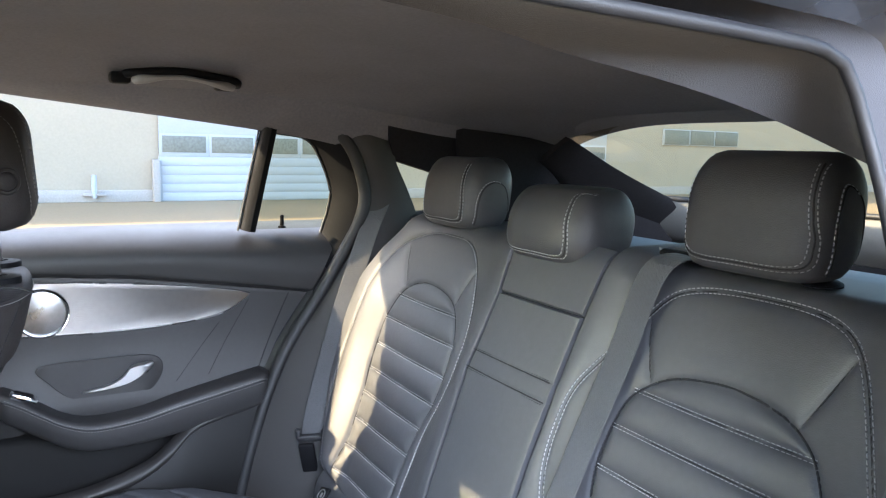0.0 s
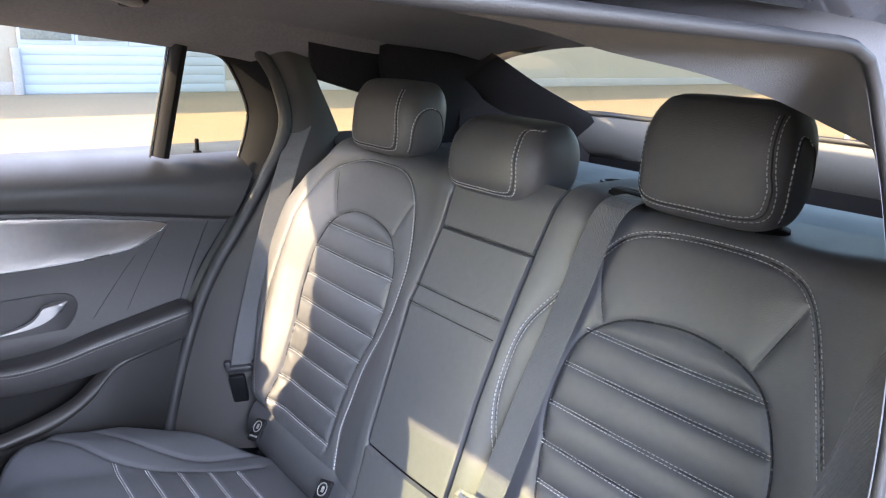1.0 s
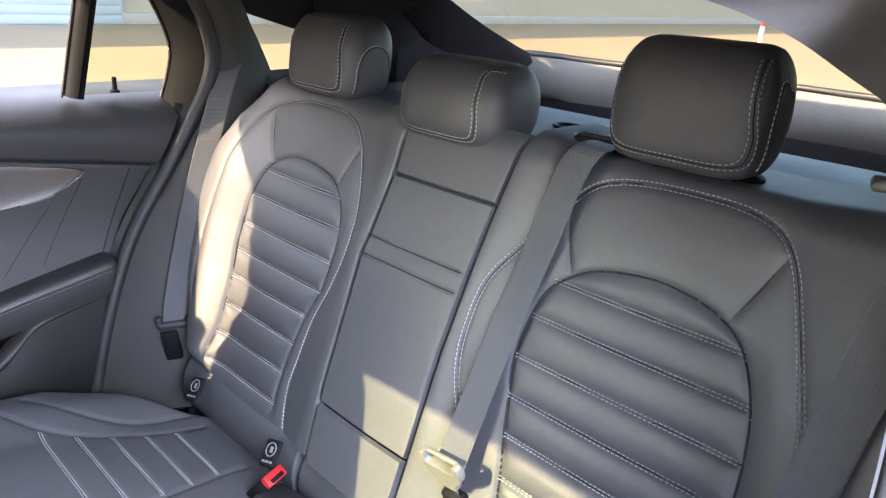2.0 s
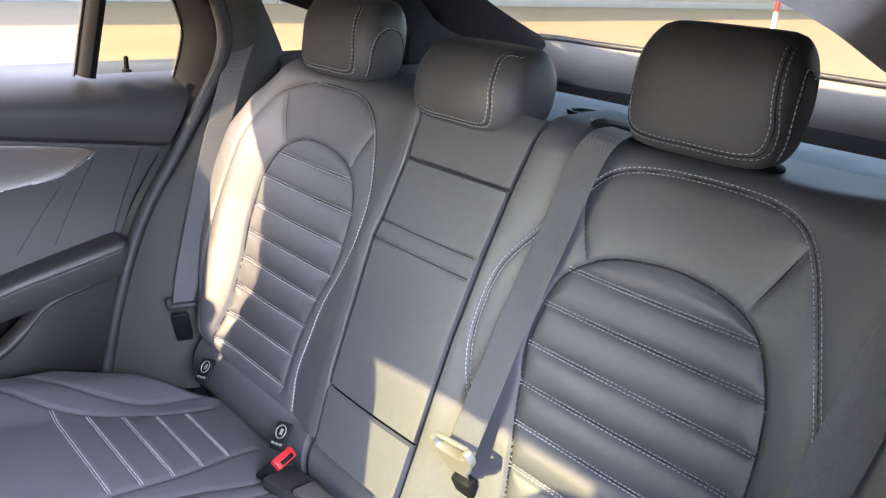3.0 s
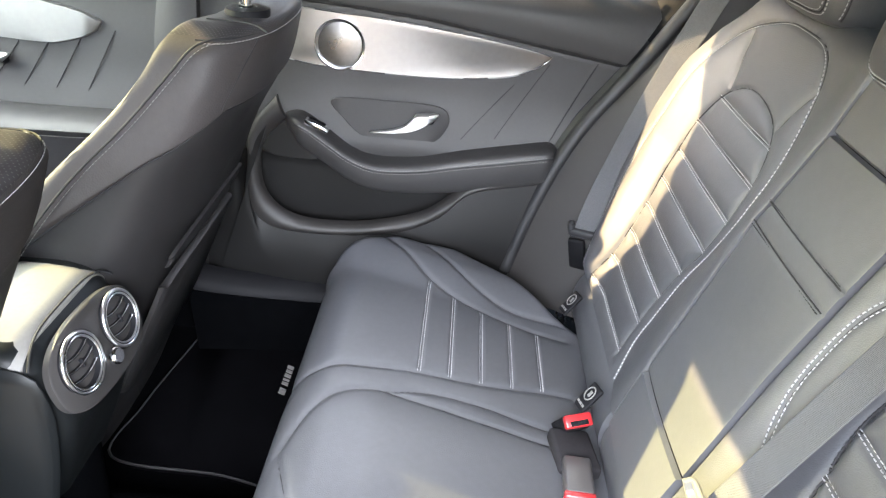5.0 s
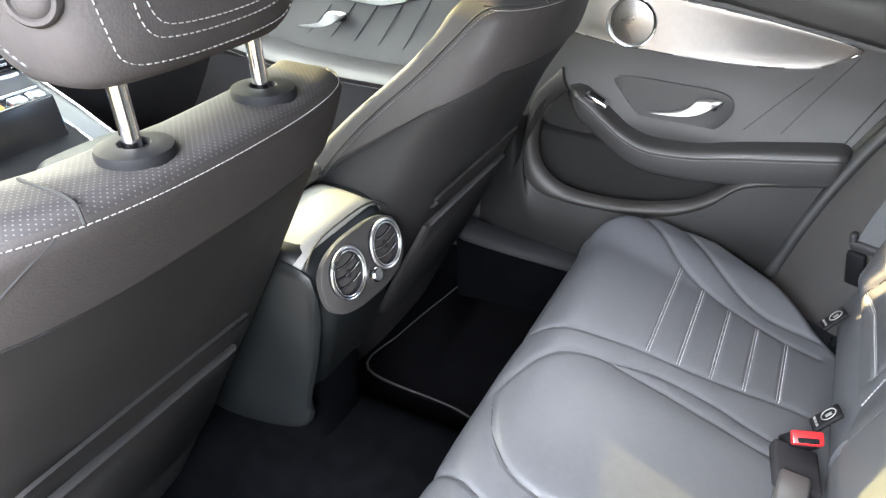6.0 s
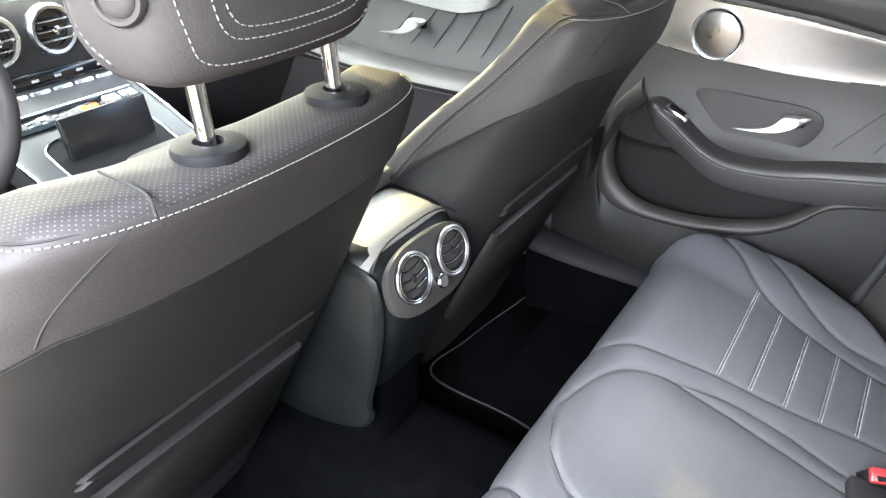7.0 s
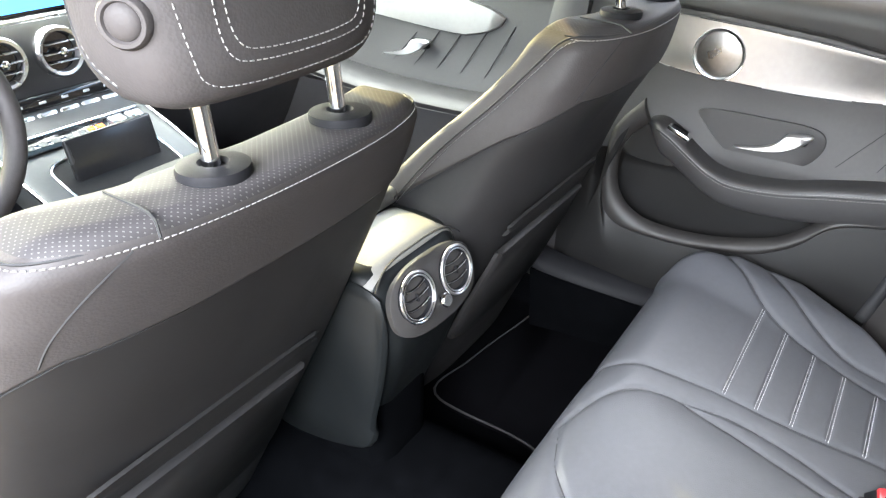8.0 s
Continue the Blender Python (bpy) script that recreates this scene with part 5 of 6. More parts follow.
# ---- front seats ----
def front_seat(name, cx, top_y, top_z, lean, label, shift, pocket, width, head_x, head_y, seam_drop, wrap, gap, full):
    """Backrest of stacked rounded rings with seams, pocket, headrest and cushion; its backrest leans by lean (y per z)."""
    seat = thing(name, (cx, top_y + 0.3, 0.42), label, "seat", "front seats")
    H = top_z - 0.46

    def ring(t, grow=0.0, m=600):
        z = 0.46 + H * t
        e = (1 - t) * H
        hx = float(np.interp(e, [0, 0.03, 0.08, 0.15, 0.3, 0.5, 0.75], [0.185, 0.215, 0.236, 0.25, 0.258, 0.252, 0.24])) * float(np.interp(e, [0, 0.05, 0.1, 0.2, 0.3, 0.45], width))
        hy = float(np.interp(e, [0, 0.05, 0.12, 0.25, 0.45, 0.75], [0.046, 0.053, 0.070, 0.098, 0.118, 0.12]))
        rear_y = top_y + e * lean - full * math.exp(-((e - 0.10) / 0.075) ** 2)
        y = rear_y + hy
        if e < 0.03:
            k = math.sqrt(max(0.0, 1 - (1 - e / 0.03) ** 2))
            hx, hy = hx - 0.022 * (1 - k), hy - 0.016 * (1 - k)
        r = superring(cx + shift, y, z, hx + grow, hy + grow, m, 4.4)
        front = superring(cx + shift, y, z, hx + grow, (hy + grow) * 0.91, m, 18)      # the sewn front corner is sharper
        r = np.where((r[:, 1] > y)[:, None], front, r)
        u = (r[:, 0] - cx - shift) / hx
        r[:, 1] += np.where(u > 0, float(np.interp(e, [0, 0.15, 0.40], wrap)), 0.035) * np.abs(u) ** 2.4
        r = r[[*range(m), 0]]                          # even steps round the outline
        d = np.r_[0, np.cumsum(np.linalg.norm(np.diff(r, axis=0), axis=1))]
        k = np.linspace(0, d[-1], 161)[:-1]
        return np.stack([np.interp(k, d, r[:, j]) for j in range(3)], 1)

    dense = np.linspace(0, 1, 240)
    stack_ = np.array([ring(t) for t in dense])
    m = stack_.shape[1]
    # the shell's upper edge dips along the sides
    dy = stack_[150, :, 1] - stack_[150, :, 1].min()
    seam_z = top_z - np.interp(dy, [0.0, 0.035, 0.072, 0.10, 0.135, 0.164, 0.24], [seam_drop, seam_drop, 0.144, 0.165, 0.215, 0.256, 0.36])
    seam_t = (seam_z - 0.46) / H

    def at(t, grow=0.0):
        """Points round the backrest at the heights t, one for each place round it."""
        t = np.broadcast_to(t, (m,))
        r = np.array([[np.interp(t[j], dense, stack_[:, j, k]) for k in range(3)] for j in range(m)])
        c = np.array((r[:, 0].mean(), (r[:, 1].max() + r[:, 1].min()) / 2, 0)) * (1, 1, 0)
        d = (r - c) * (1, 1, 0)
        return r + d / (np.linalg.norm(d, axis=1)[:, None] + 1e-9) * grow

    tip = 1 - 0.012 / H
    lower = [at(seam_t * f, -0.006 * float(np.interp(f, [0, 0.55, 0.9], [0, 0.2, 1]))) for f in np.r_[np.linspace(0, 0.95, 24), np.linspace(0.96, 1, 8)]]
    upper = [at(seam_t + (tip - seam_t) * f, -0.007 * math.exp(-(f / 0.035) ** 2)) for f in np.r_[np.linspace(0, 0.10, 9), np.linspace(0.12, 1, 26)]]
    part("seat_shell", loft(np.array(lower)), SHELL, seat, "smooth black lower seat shell")
    shell = part("backrest", loft(np.array(upper)), LEATHER_COARSE, seat, "grained black leather seat back")
    part("perforated_top", loft(np.array([at(t) for t in np.linspace(tip, 1, 10)])), PERFORATED, seat, "perforated black leather top panel")
    seam = at(seam_t, -0.0075)
    part("seat_back_seam", tube(seam[[*range(m), 0]], 0.0024, 6), SEAM, shell)
    tt = 1 - 0.018 / H
    round_ = at(tt, 0.0008)
    edge = round_[np.argsort(round_[:, 0])]
    edge = edge[edge[:, 1] < np.interp(edge[:, 0], [round_[:, 0].min(), round_[:, 0].max()], [round_[:, 1].mean() + 0.02] * 2)]
    part("stitching", stitches(curve(edge, 120), np.tile((0, -0.7, 0.7), (120, 1)), 0.0040, 0.0058, 0.0008, 0.0008), FINE_THREAD, shell, "pale contrast stitching", smooth=False)
    part("edge_seam", tube(curve(edge + np.array((0, 0.003, 0.004)), 120), 0.0011, 5), SEAM, shell)

    def flank(e, f, s):
        """A point of the backrest's side: e below the top, f of its depth from the rear."""
        r = at(1 - e / H)
        r = r[(r[:, 0] - cx - shift) * s > 0.35 * np.ptp(r[:, 0])]
        r = r[np.argsort(r[:, 1])]
        y_ = r[0, 1] + (r[-1, 1] - r[0, 1]) * f
        return np.array((float(np.interp(y_, r[:, 1], r[:, 0])) + s * 0.0012, y_, top_z - e))

    def rear(u, e):
        """A point of the rear face: u of the half width from the middle, e below the top."""
        r = at(1 - e / H, -0.0004)
        r = r[r[:, 1] < r[:, 1].mean()]
        r = r[np.argsort(r[:, 0])]
        x_ = cx + shift + u * np.ptp(r[:, 0]) / 2
        return np.array((x_, float(np.interp(x_, r[:, 0], r[:, 1])), top_z - e))

    for s in ((1,) if cx < 0 else (-1, 1)):
        run = curve([flank(e, f, s) for e, f in ((0.018, 0.12), (0.018, 0.38), (0.028, 0.54), (0.06, 0.66), (0.12, 0.73), (0.20, 0.77), (0.30, 0.80), (0.42, 0.82))], 150)
        part("stitching", stitches(run, np.tile((s, -0.2, 0.2), (150, 1)), 0.0042, 0.0060, 0.0010, 0.0009), FINE_THREAD, shell, "pale contrast stitching", smooth=False)
        part("side_piping", tube(run + np.array((0, 0.005, 0.004)), 0.0016, 6), SEAM, shell)
    for s in (-1, 1):
        if s > 0:
            continue
        part("corner_seam", tube(curve([rear(u, e) for u, e in ((-0.70, 0.020), (-0.735, 0.035), (-0.79, 0.06), (-0.82, 0.085), (-0.83, seam_drop - 0.006))], 24), 0.0011, 5), SEAM, shell)
        x_ = cx + shift + s * 0.135
        part("top_seam", tube(curve([(x_ + s * 0.012, top_y + 0.004, top_z - 0.006), (x_, top_y + 0.03, top_z + 0.0005), (x_ - s * 0.004, top_y + 0.085, top_z + 0.0003)], 14), 0.0013, 5), SEAM, shell)
    # pocket
    zp, px0, pw = top_z - pocket[0], cx + pocket[1], pocket[2] / 0.165
    py = lambda z: top_y + (top_z - z) * lean + 0.003
    part("pocket_slot", prism([(px0 + x * pw, py(zp + h), zp + h) for x, h in curve([(-0.165, -0.010), (0.165, -0.010), (0.170, 0.0), (0.163, 0.012), (-0.163, 0.012), (-0.170, 0.0)], 60, True)], (0, -0.006, 0), 0.003), SHELL, seat, "raised pocket edge")
    part("pocket_flap", prism([(px0 + x * pw, py(zp + h), zp + h) for x, h in curve([(-0.165, -0.050), (0.0, -0.048), (0.165, -0.050), (0.170, -0.07), (0.160, -0.26), (-0.160, -0.26), (-0.170, -0.06)], 70, True)], (0, -0.012, 0), 0.005), SHELL, seat, "black plastic map pocket flap")
    # headrest and its posts
    hz0, hz1 = top_z + gap, top_z + gap + 0.18
    hr = []
    for t in np.linspace(0, 1, 30):
        z = hz0 + (hz1 - hz0) * t
        e = min(t, 1 - t) * (hz1 - hz0)
        k = 1 - float(roundoff(np.array(e), 0.05, 0.5))
        hr.append(superring(cx + head_x, top_y + head_y + 0.012 * t, z, 0.125 * (0.55 + 0.45 * k) + 0.006 * math.sin(math.pi * t), 0.068 * k, 64, 3.2))
    head = part("headrest", loft(np.array(hr)), LEATHER_COARSE, seat, "thick black leather headrest")
    sewn = []
    hcx = cx + head_x

    for a, tb in ((0.080, 0.19), (0.072, 0.235), (0.100, 0.10)):
        w_ = 1.22 if a > 0.09 else 1.06
        u = curve([(-a * w_, 0.97), (-a * (0.5 + 0.5 * w_), 0.6), (-a * 1.0, tb + 0.14), (-a * 0.88, tb + 0.03), (-a * 0.6, tb), (0, tb - 0.01), (a * 0.6, tb), (a * 0.88, tb + 0.03), (a * 0.98, tb + 0.14), (a, 0.6), (a, 0.97)], 150)
        pth = np.array([on_rings(hr, x, t, -1) for x, t in u])
        sewn.append(stitches(pth, np.tile((0, -1, -0.1), (150, 1)), 0.0042, 0.0064, 0.0008, 0.0005))
    part("stitching", join(*sewn), FINE_THREAD, head, "pale contrast stitching", smooth=False)
    part("release_button", lathe([(0.019, -0.004), (0.0185, 0.002), (0.0165, 0.0045), (0.0138, 0.0045), (0.0125, 0.0025), (0.0112, 0.0045), (0.006, 0.006), (0.0, 0.0062)], on_side(hr, top_y + head_y - 0.026, hz0 + 0.070, -1, 3.2), (-1, -0.5, 0), 28), LEATHER_COARSE, head, "round headrest release button")
    face = curve([(top_y + head_y + 0.030, hz1 - 0.02), (top_y + head_y + 0.036, hz0 + 0.10), (top_y + head_y + 0.030, hz0 + 0.045), (top_y + head_y + 0.005, hz0 + 0.018)], 60)
    edge_ = np.array([on_side(hr, y, z, -1, 3.2) for y, z in face])
    part("side_seam", tube(edge_ - np.array((-0.0006, 0, 0)), 0.0012, 5), SEAM, head)
    part("stitching", stitches(edge_ + np.array((0, -0.004, 0)), np.tile((-1, 0, 0), (60, 1)), 0.0042, 0.0064, 0.0008, 0.0006), FINE_THREAD, head, "pale contrast stitching", smooth=False)
    for px in (-0.0765 + head_x * 1.4, 0.0765 + head_x * 1.4):
        part("post", tube(np.array([(cx + px, top_y + 0.045, top_z - 0.03), (cx + px, top_y + 0.058, hz0 + 0.03)]), 0.0075, 16), CHROME, seat, "chrome headrest post")
        part("post_sleeve", lathe([(0.0295, -0.006), (0.0300, 0.003), (0.0288, 0.0062), (0.020, 0.0082), (0.0125, 0.0082), (0.0105, 0.004), (0.0, 0.004)], (cx + px, top_y + 0.047, top_z + 0.001), (0, 0.02, 1), 40), DARK_PLASTIC, seat, "black round post sleeve", sharp=30)
    part("seat_base", rbox((cx, top_y + 0.64, 0.56), (0.47, 0.56, 0.16), 0.05, None, 4), SHELL, seat)
    # rail takes the carpet's near-black, so it sinks into the footwell's painted shade
    part("seat_rail", rbox((cx, top_y + 0.66, 0.445), (0.40, 0.44, 0.05), 0.01), CARPET, seat)
    settle(seat)
    return seat


driver_seat = front_seat("driver_seat", -0.3425, 0.737, 1.2115, 0.48, "black leather driver seat with pale stitching", -0.003, (0.336, -0.010, 0.150), (1.10, 1.08, 1.06, 1.05, 1.04, 1.03), 0.010, 0.073, 0.116, (0.022, 0.014, 0.004), 0.055, 0.0)
passenger_seat = front_seat("passenger_seat", 0.366, 0.672, 1.222, 0.42, "black leather passenger seat with pale stitching", 0.0, (0.312, -0.048, 0.152), (0.90, 0.90, 0.90, 0.96, 1.03, 1.06), 0.0, 0.056, 0.108, (0.035, 0.028, 0.008), 0.072, 0.016)

# ---- centre console ----
console = thing("centre_console", (0.02, 1.0, 0.5), "black centre console with two rear air vents", "console")
sec = []
for z, yr, hw in ((0.40, 0.962, 0.050), (0.52, 0.936, 0.064), (0.64, 0.900, 0.084), (0.72, 0.868, 0.100), (0.775, 0.851, 0.107), (0.813, 0.844, 0.110), (0.848, 0.847, 0.111), (0.883, 0.857, 0.111),
                  (0.905, 0.866, 0.109), (0.918, 0.878, 0.105), (0.924, 0.889, 0.098), (0.925, 0.906, 0.085)):
    out = []
    for cx, cy, a0 in ((1, 1, 0), (-1, 1, 90), (-1, -1, 180), (1, -1, 270)):
        for a in np.radians(np.linspace(a0, a0 + 90, 12)):
            out.append((0.009 + 0.5 * (0.111 - hw) * (z < 0.9) + cx * (hw - 0.040) + 0.040 * np.cos(a), (1.40 - 0.040 if cy > 0 else yr + 0.040) + 0.040 * np.sin(a), z))
    sec.append(np.array(out))
part("housing", loft(np.array(sec)), CONSOLE, console, "black moulded console housing")
cap = []
for y, z in ((0.878, 0.921), (0.884, 0.927), (0.90, 0.9305), (0.94, 0.933), (0.972, 0.933)):
    u = np.linspace(-1, 1, 30)
    cap.append(np.stack([0.009 + 0.105 * u, np.full(30, y), z - 0.022 * np.abs(u) ** 5], 1))
part("top_cap", thicken(grid(cap), (0, 0, -0.008)), CAP, console, "smooth black cap on top of the console, sun glare in its colour")
# foot in the carpet's near-black, so it fades out as if shaded
part("console_base", rbox((0.009, 1.12, 0.58), (0.15, 0.46, 0.34), 0.04, None, 3), CARPET, console, "dark carpeted console side")
part("lid", rbox((0.009, 1.14, 0.938), (0.230, 0.32, 0.028), 0.010, None, 3), CAP, console, "smooth armrest lid, sun glare in its colour")
face_n = Vector((-0.04, -0.93, 0.30)).normalized()
fm = Matrix.Translation((0.006, 0.8435, 0.873)) @ face_n.to_track_quat("Z", "Y").to_matrix().to_4x4()
tf = lambda vf, m=fm: ([np.array(m @ Vector(p)) for p in vf[0]], vf[1])
ov = superring(0, -0.004, -0.006, 0.099, 0.054, 60, 2.6)
part("vent_panel", tf(loft(np.array([ov, ov + (0, 0, 0.008), ov * (0.97, 0.96, 1) + (0, 0, 0.010)]))), PLATE, console, "brown-grey oval vent panel")
for s in (-1, 1):
    c = (s * 0.0475, 0.004, 0.004)
    v = part("air_vent", tf(lathe([(0.0355, -0.002), (0.0363, 0.004), (0.034, 0.008), (0.031, 0.008), (0.0295, 0.004), (0.029, -0.008), (0.0, -0.010)], c, (0, 0, 1), 48)), DARK_PLASTIC, console, "round rear air vent")
    for r0, zz, rad in ((0.0360, 0.0062, 0.0025), (0.0320, 0.0068, 0.0016)):
        a = np.linspace(0, 2 * np.pi, 49)
        part("vent_ring", tf(tube(np.stack([c[0] + r0 * np.cos(a), c[1] + r0 * np.sin(a), np.full(49, c[2] + zz)], 1), rad, 8)), SATIN, v, "satin silver ring")
    part("vent_throat", tf(lathe([(0.0285, -0.006), (0.0285, -0.0035), (0.0, -0.0035)], c, (0, 0, 1), 40)), RUBBER, v)
    for k in (-0.0125, 0.002, 0.0155):
        h = math.sqrt(0.0285 ** 2 - k * k)
        arc = np.array([(c[0] + u, c[1] + k - 0.0045 * (1 - (u / h) ** 2), c[2] + 0.001) for u in np.linspace(-h, h, 12)])
        part("vent_slat", tf(tube(arc, 0.0018, 6, 0.0030)), DARK_PLASTIC, v)
        part("slat_edge", tf(tube(arc + (0, 0.0008, 0.003), 0.0006, 6)), SATIN, v, "thin bright slat edge")
    part("vent_tab", tf(rbox((c[0] + 0.002, c[1] - 0.0015, c[2] + 0.003), (0.003, 0.012, 0.005), 0.001)), DARK_PLASTIC, v)
groove = np.array([(0.009 + 0.107 * math.sin(a_), 0.8795 - 0.012 * abs(math.sin(a_)) ** 3, 0.9275 - 0.024 * abs(math.sin(a_)) ** 5) for a_ in np.linspace(-1.45, 1.45, 40)])
part("cap_joint", tube(groove, 0.0016, 6), SEAM, console)
side = curve([(0.875, 0.905), (0.852, 0.872), (0.849, 0.81), (0.868, 0.70), (0.905, 0.60), (1.10, 0.58), (1.14, 0.75), (1.10, 0.895), (0.98, 0.912)], 60, True)
part("side_cover", prism([(-0.088 if z < 0.66 else -0.099, y, z) for y, z in side], (-0.008, 0, 0), 0.006), CONSOLE, console, "smooth black side cover")
part("vent_knob", tf(lathe([(0.011, 0.002), (0.011, 0.012), (0.009, 0.014), (0.0, 0.014)], (0.006, -0.026, 0.002), (0, 0, 1), 20)), CHROME, console, "small ribbed chrome knob")
settle(console)

# ---- mats ----
mats = thing("floor_mat", (0.4, 0.85, 0.42), "black velour floor mat with piped edge", "floor mat", "floor mats")
mo = curve([(0.225, 0.62), (0.245, 0.80), (0.265, 1.0), (0.40, 0.998), (0.57, 0.975), (0.665, 0.948), (0.657, 0.84), (0.645, 0.70), (0.63, 0.62), (0.43, 0.60)], 80, True)
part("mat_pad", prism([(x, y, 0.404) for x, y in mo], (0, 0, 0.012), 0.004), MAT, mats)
part("piping", tube(np.array([(x, y, 0.414) for x, y in mo[[*range(80), 0]]]), 0.0024, 8), PIPING, mats)
for bx_, bw in ((0.560, 0.010), (0.546, 0.009), (0.532, 0.010), (0.518, 0.006), (0.506, 0.009), (0.488, 0.004), (0.478, 0.012)):
    x0, x1 = bx_ - bw / 2, bx_ + bw / 2
    part("badge", prism([(x0 - 0.003, 0.731, 0.4172), (x1 - 0.003, 0.731, 0.4172), (x1 + 0.003, 0.745, 0.4172), (x0 + 0.003, 0.745, 0.4172)], (0, 0, 0.002), 0.0004), FINE_THREAD, mats, "small silver badge shape")
settle(mats)
copy_thing(mats, pose(-0.42, 0.86, 0.42, 0, 0, 0))

# ---- front of the cabin ----
WIND = ribbon([(-0.6, 1.41, 1.51), (0, 1.40, 1.53), (0.6, 1.41, 1.51)], [(-0.7, 2.35, 1.10), (0, 2.45, 1.10), (0.7, 2.35, 1.10)], 20, 6, 0.03, (0, 0, 1))
ws = part("window_front", WIND, GLASS_CLEAR)
tagged(ws, "sloping windscreen glass", "window", kind="structure")
dash = thing("dashboard", (0, 1.9, 0.7), "dark grey dashboard with round silver vents", "dashboard")
dsec = []
for x in np.linspace(-0.74, 0.74, 40):
    dsec.append(curve([(x, y, z) for y, z in ((2.4, 1.06), (2.05, 1.135), (1.86, 1.15), (1.79, 1.135), (1.765, 1.09), (1.755, 1.03), (1.765, 0.96), (1.80, 0.86), (1.88, 0.70), (2.0, 0.5))], 40))
part("dash_body", thicken(grid(dsec), (0, 0.02, -0.02)), PLASTIC, dash, "dark grey moulded dashboard")
part("silver_strip", tube(curve([(-0.34, 1.762, 1.135), (0.0, 1.752, 1.138), (0.34, 1.762, 1.135)], 30), 0.004, 8), SATIN, dash)
scr = part("display", rbox((-0.03, 1.735, 1.215), (0.22, 0.016, 0.13), 0.005, pose(0, 0, 0, -8, 0, 0)), SCREEN, dash, "black display screen")
part("display_picture", rbox((-0.03, 1.7258, 1.215), (0.20, 0.001, 0.11), 0.0003, pose(0, 0, 0, -8, 0, 0)), glow("blue_display_light", (0.05, 0.28, 0.75), 0.25), scr, "blue lit display picture")
for vx in (-0.088, 0.026, 0.140):
    v = part("air_vent", lathe([(0.047, -0.02), (0.0475, 0.006), (0.044, 0.012), (0.038, 0.011), (0.036, 0.004), (0.035, -0.012), (0.0, -0.014)], (vx, 1.752, 1.072), (0, -1, 0.12), 48), SATIN, dash, "round silver-rimmed air vent")
    part("vent_throat", lathe([(0.0345, -0.011), (0.0345, -0.004), (0.0, -0.004)], (vx, 1.752, 1.072), (0, -1, 0.12), 40), SCREEN, v)
    for k in (-0.018, 0.0, 0.018):
        part("vent_slat", rbox((vx, 1.743, 1.072 + k), (2 * math.sqrt(0.0345 ** 2 - k * k), 0.008, 0.0026), 0.0008), SATIN, v)
    part("vent_hub", lathe([(0.008, 0.0), (0.008, 0.008), (0.005, 0.010), (0.0, 0.010)], (vx, 1.742, 1.072), (0, -1, 0.12), 18), CHROME, v)
part("button_panel", rbox((0.03, 1.747, 0.990), (0.30, 0.02, 0.028), 0.006, pose(0, 0, 0, -12, 0, 0)), SCREEN, dash, "black strip of climate buttons")
for i in range(6):
    bx_ = -0.085 + 0.046 * i
    part("button", rbox((bx_, 1.728, 0.968), (0.040, 0.012, 0.014), 0.004, pose(0, 0, 0, -25, 0, 0)), SATIN, dash, "silver climate key")
    part("button_sign", rbox((bx_, 1.7345, 0.992), (0.014, 0.001, 0.005), 0.0004, pose(0, 0, 0, -12, 0, 0)), THREAD, dash, "unreadable white sign")
settle(dash)
dash.location += Vector((0.020, -0.030, -0.012))

TRAY = material("dark_smoked_plastic", (0.012, 0.012, 0.013), 0.22, vary=0.1, scale=6, spec=0.3)
# sloping centre stack with climate strip and open tray
stack = thing("centre_stack", (-0.02, 1.6, 0.6), "dark grey centre stack with climate strip and open tray", "console")
SM = Matrix.Translation((-0.02, 1.60, 0.944)) @ pose(0, 0, 0, 22.3, 0, 0)
on = lambda vf: ([np.array(SM @ Vector(p)) for p in vf[0]], vf[1])
so = superring(0, 0, 0, 0.165, 0.17, 48, 5)
part("stack_panel", on(loft(np.array([so * (1, 1, 0) + (0, 0, -0.05), so * (1, 1, 0) + (0, 0, -0.003), so * (0.985, 0.985, 0)]))), GREY_STACK, stack, "dark grey sloping panel")
for s in (-1, 1):
    part("silver_edge", on(tube(np.array([(s * 0.158, -0.165, 0.002), (s * 0.163, 0.0, 0.002), (s * 0.158, 0.16, 0.002)]), 0.004, 8)), SATIN, stack)
strip = part("climate_strip", on(rbox((0.0, 0.055, 0.004), (0.27, 0.038, 0.008), 0.004)), SCREEN, stack, "black climate strip with lit digits")
part("strip_rim", on(tube(np.array([(-0.135, 0.077, 0.006), (0.135, 0.077, 0.006)]), 0.004, 8)), CHROME, strip)
for i in range(2):
    part("lit_digits", on(rbox((0.018 + 0.02 * i, 0.054, 0.0085), (0.015, 0.010, 0.0008), 0.0003)), glow("orange_display_light", (1.0, 0.16, 0.01), 0.10), strip, "orange lit digits")
for i in range(5):
    part("strip_key", on(rbox((-0.105 + 0.026 * i, 0.052, 0.0085), (0.016, 0.012, 0.0012), 0.0004)), GREY_STACK, strip)
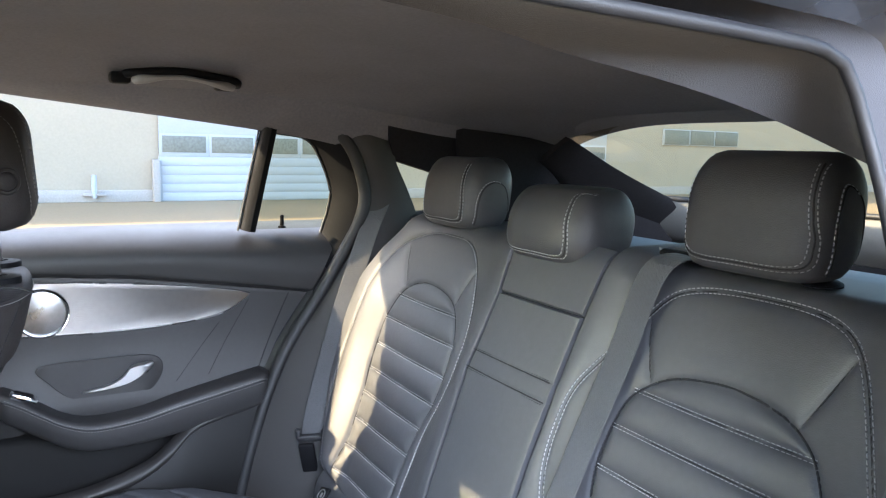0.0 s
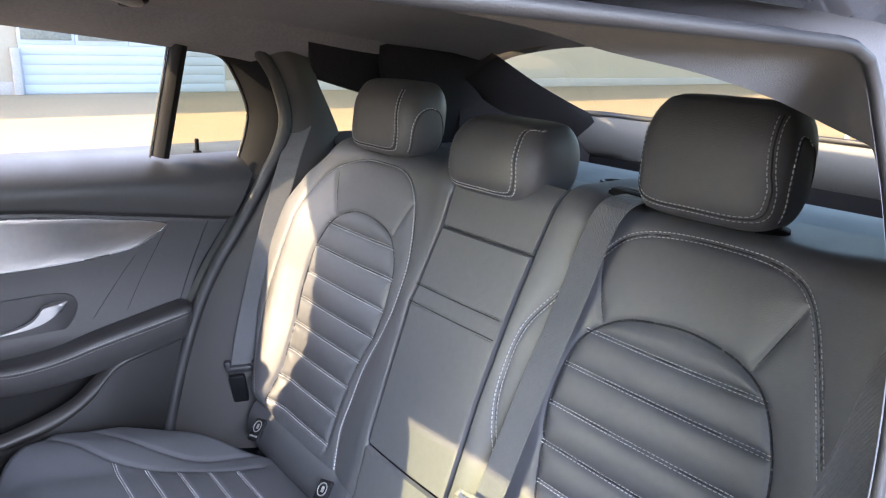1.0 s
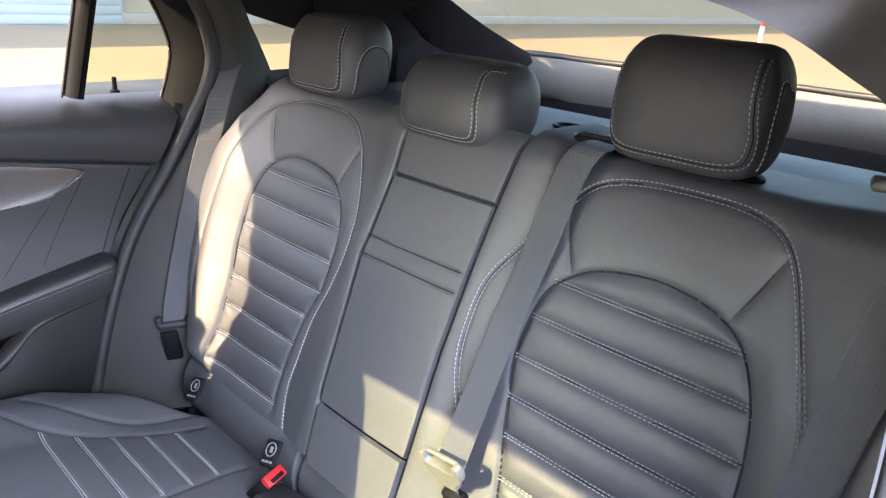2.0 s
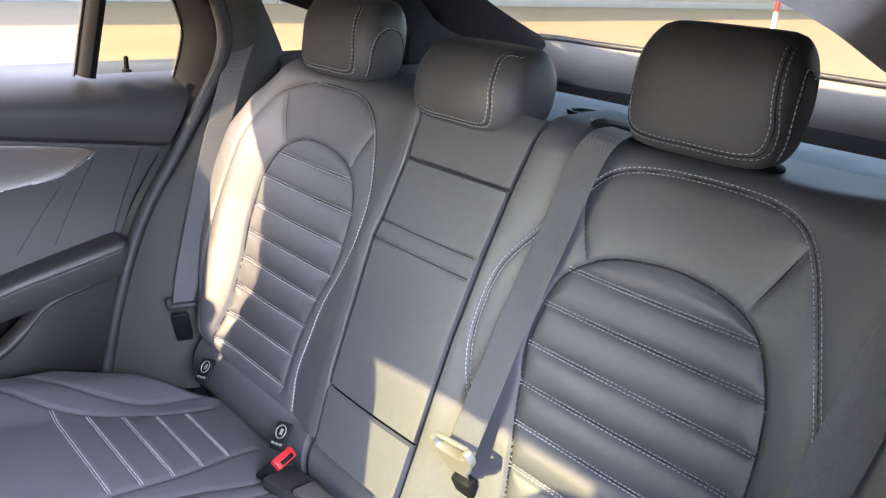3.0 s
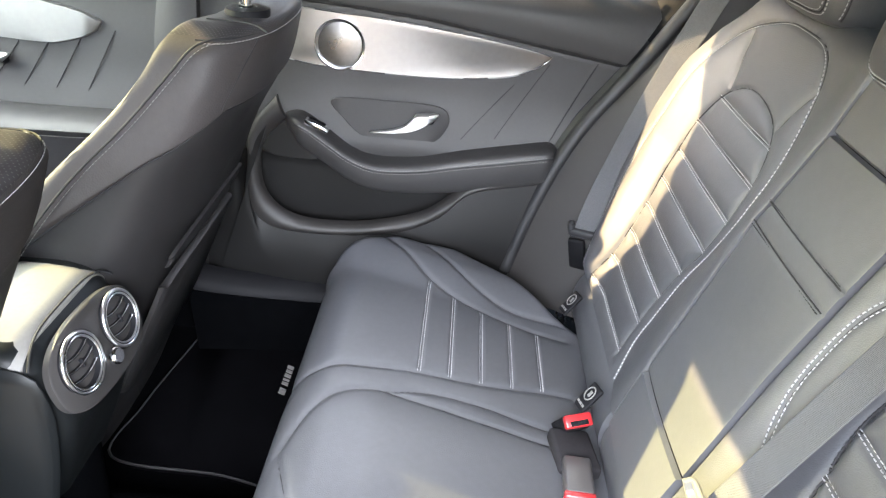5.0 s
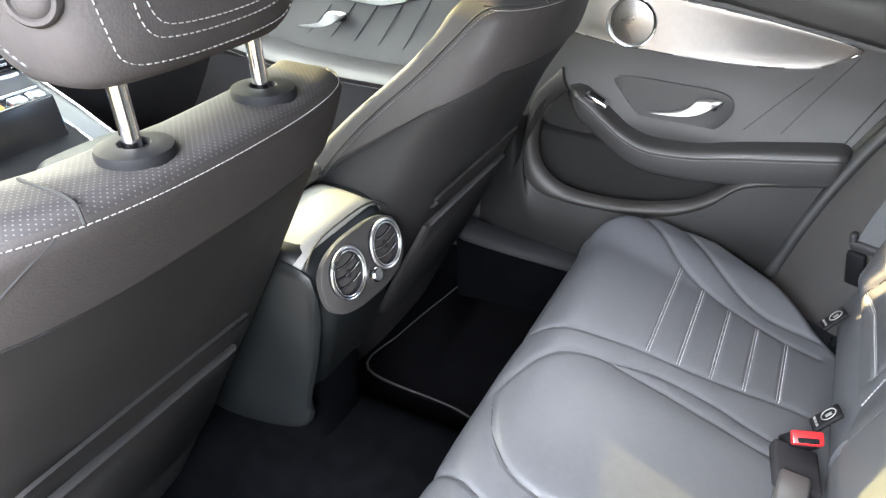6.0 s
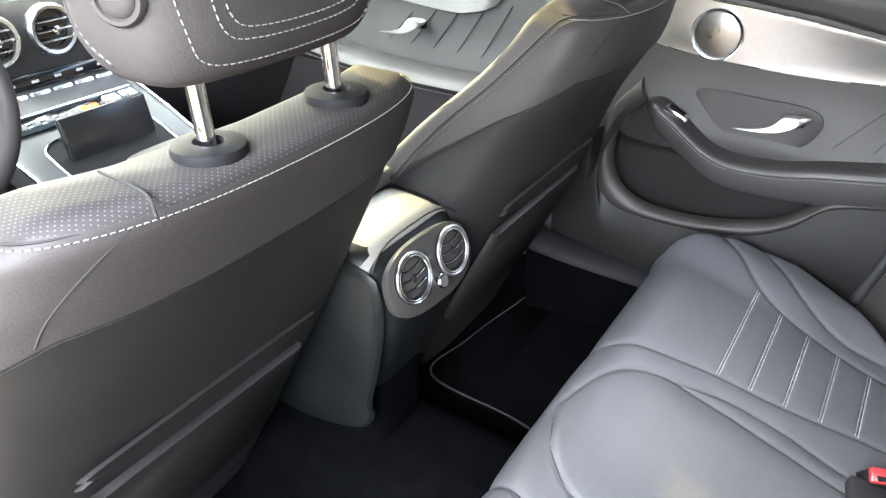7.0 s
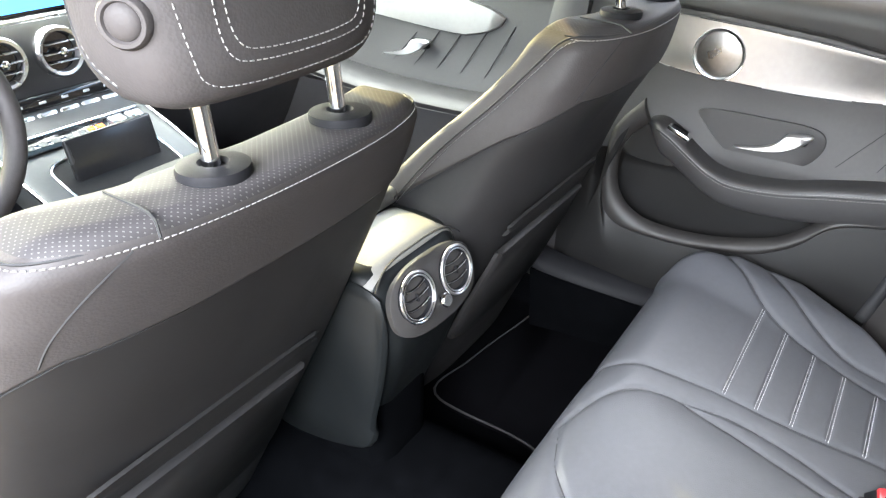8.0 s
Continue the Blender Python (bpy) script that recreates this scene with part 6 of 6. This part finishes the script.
for i in range(2):
    part("toggle", on(rbox((0.075 + 0.038 * i, 0.054, 0.010), (0.034, 0.022, 0.012), 0.005)), SATIN, strip, "silver toggle key")
rim_o = superring(0, -0.055, 0.003, 0.112, 0.062, 60, 5)
part("tray_rim", on(tube(rim_o[[*range(60), 0]], 0.0035, 8)), CHROME, stack, "chrome tray rim")
part("tray", on(loft(np.array([rim_o, rim_o * (0.97, 1, 1) + (0, 0, -0.002), superring(0, -0.055, -0.045, 0.10, 0.052, 60, 5)]))), DARK_PLASTIC, stack, "dark open tray")
part("tray_lid", on(rbox((0.004, -0.030, 0.026), (0.180, 0.012, 0.085), 0.005, pose(0, 0, 0, -38, 0, 0), 3)), TRAY, stack, "raised dark glossy tray lid")
part("stack_base", rbox((-0.02, 1.55, 0.68), (0.30, 0.50, 0.42), 0.05, None, 3), DARK_PLASTIC, stack)
settle(stack)
stack.location += Vector((0.016, -0.026, -0.035))

# steering wheel
wheel = thing("steering_wheel", (-0.375, 1.45, 1.085), "black leather steering wheel with silver spokes", "steering wheel")
WM = Matrix.Translation((-0.375, 1.455, 1.085)) @ pose(0, 0, 0, 68, 0, 0)
wm = lambda vf: ([np.array(WM @ Vector(p)) for p in vf[0]], vf[1])
a = np.linspace(0, 2 * np.pi, 73)
w2 = np.linspace(0, 2 * np.pi, 16, endpoint=False)
tor = np.array([[((0.178 + 0.0155 * math.cos(q)) * math.cos(p), (0.178 + 0.0155 * math.cos(q)) * math.sin(p), 0.019 * math.sin(q)) for q in w2] for p in a])
part("rim", wm(grid(tor, True)), LEATHER_COARSE, wheel, "grained leather rim")
part("hub", wm(lathe([(0.07, -0.03), (0.072, 0.0), (0.055, 0.022), (0.0, 0.03)], (0, 0, 0), (0, 0, 1), 36)), LEATHER, wheel)
for ang in (0, 180, 270):
    m_ = pose(0, 0, 0, 0, 0, ang)
    part("spoke", wm(([np.array(m_ @ Vector(p)) for p in rbox((0.115, 0, 0.0), (0.11, 0.045, 0.016), 0.006)[0]], rbox((0, 0, 0), (1, 1, 1), 0.1)[1])), SATIN, wheel)
settle(wheel)
wheel.location += Vector((-0.008, 0.013, 0.0))
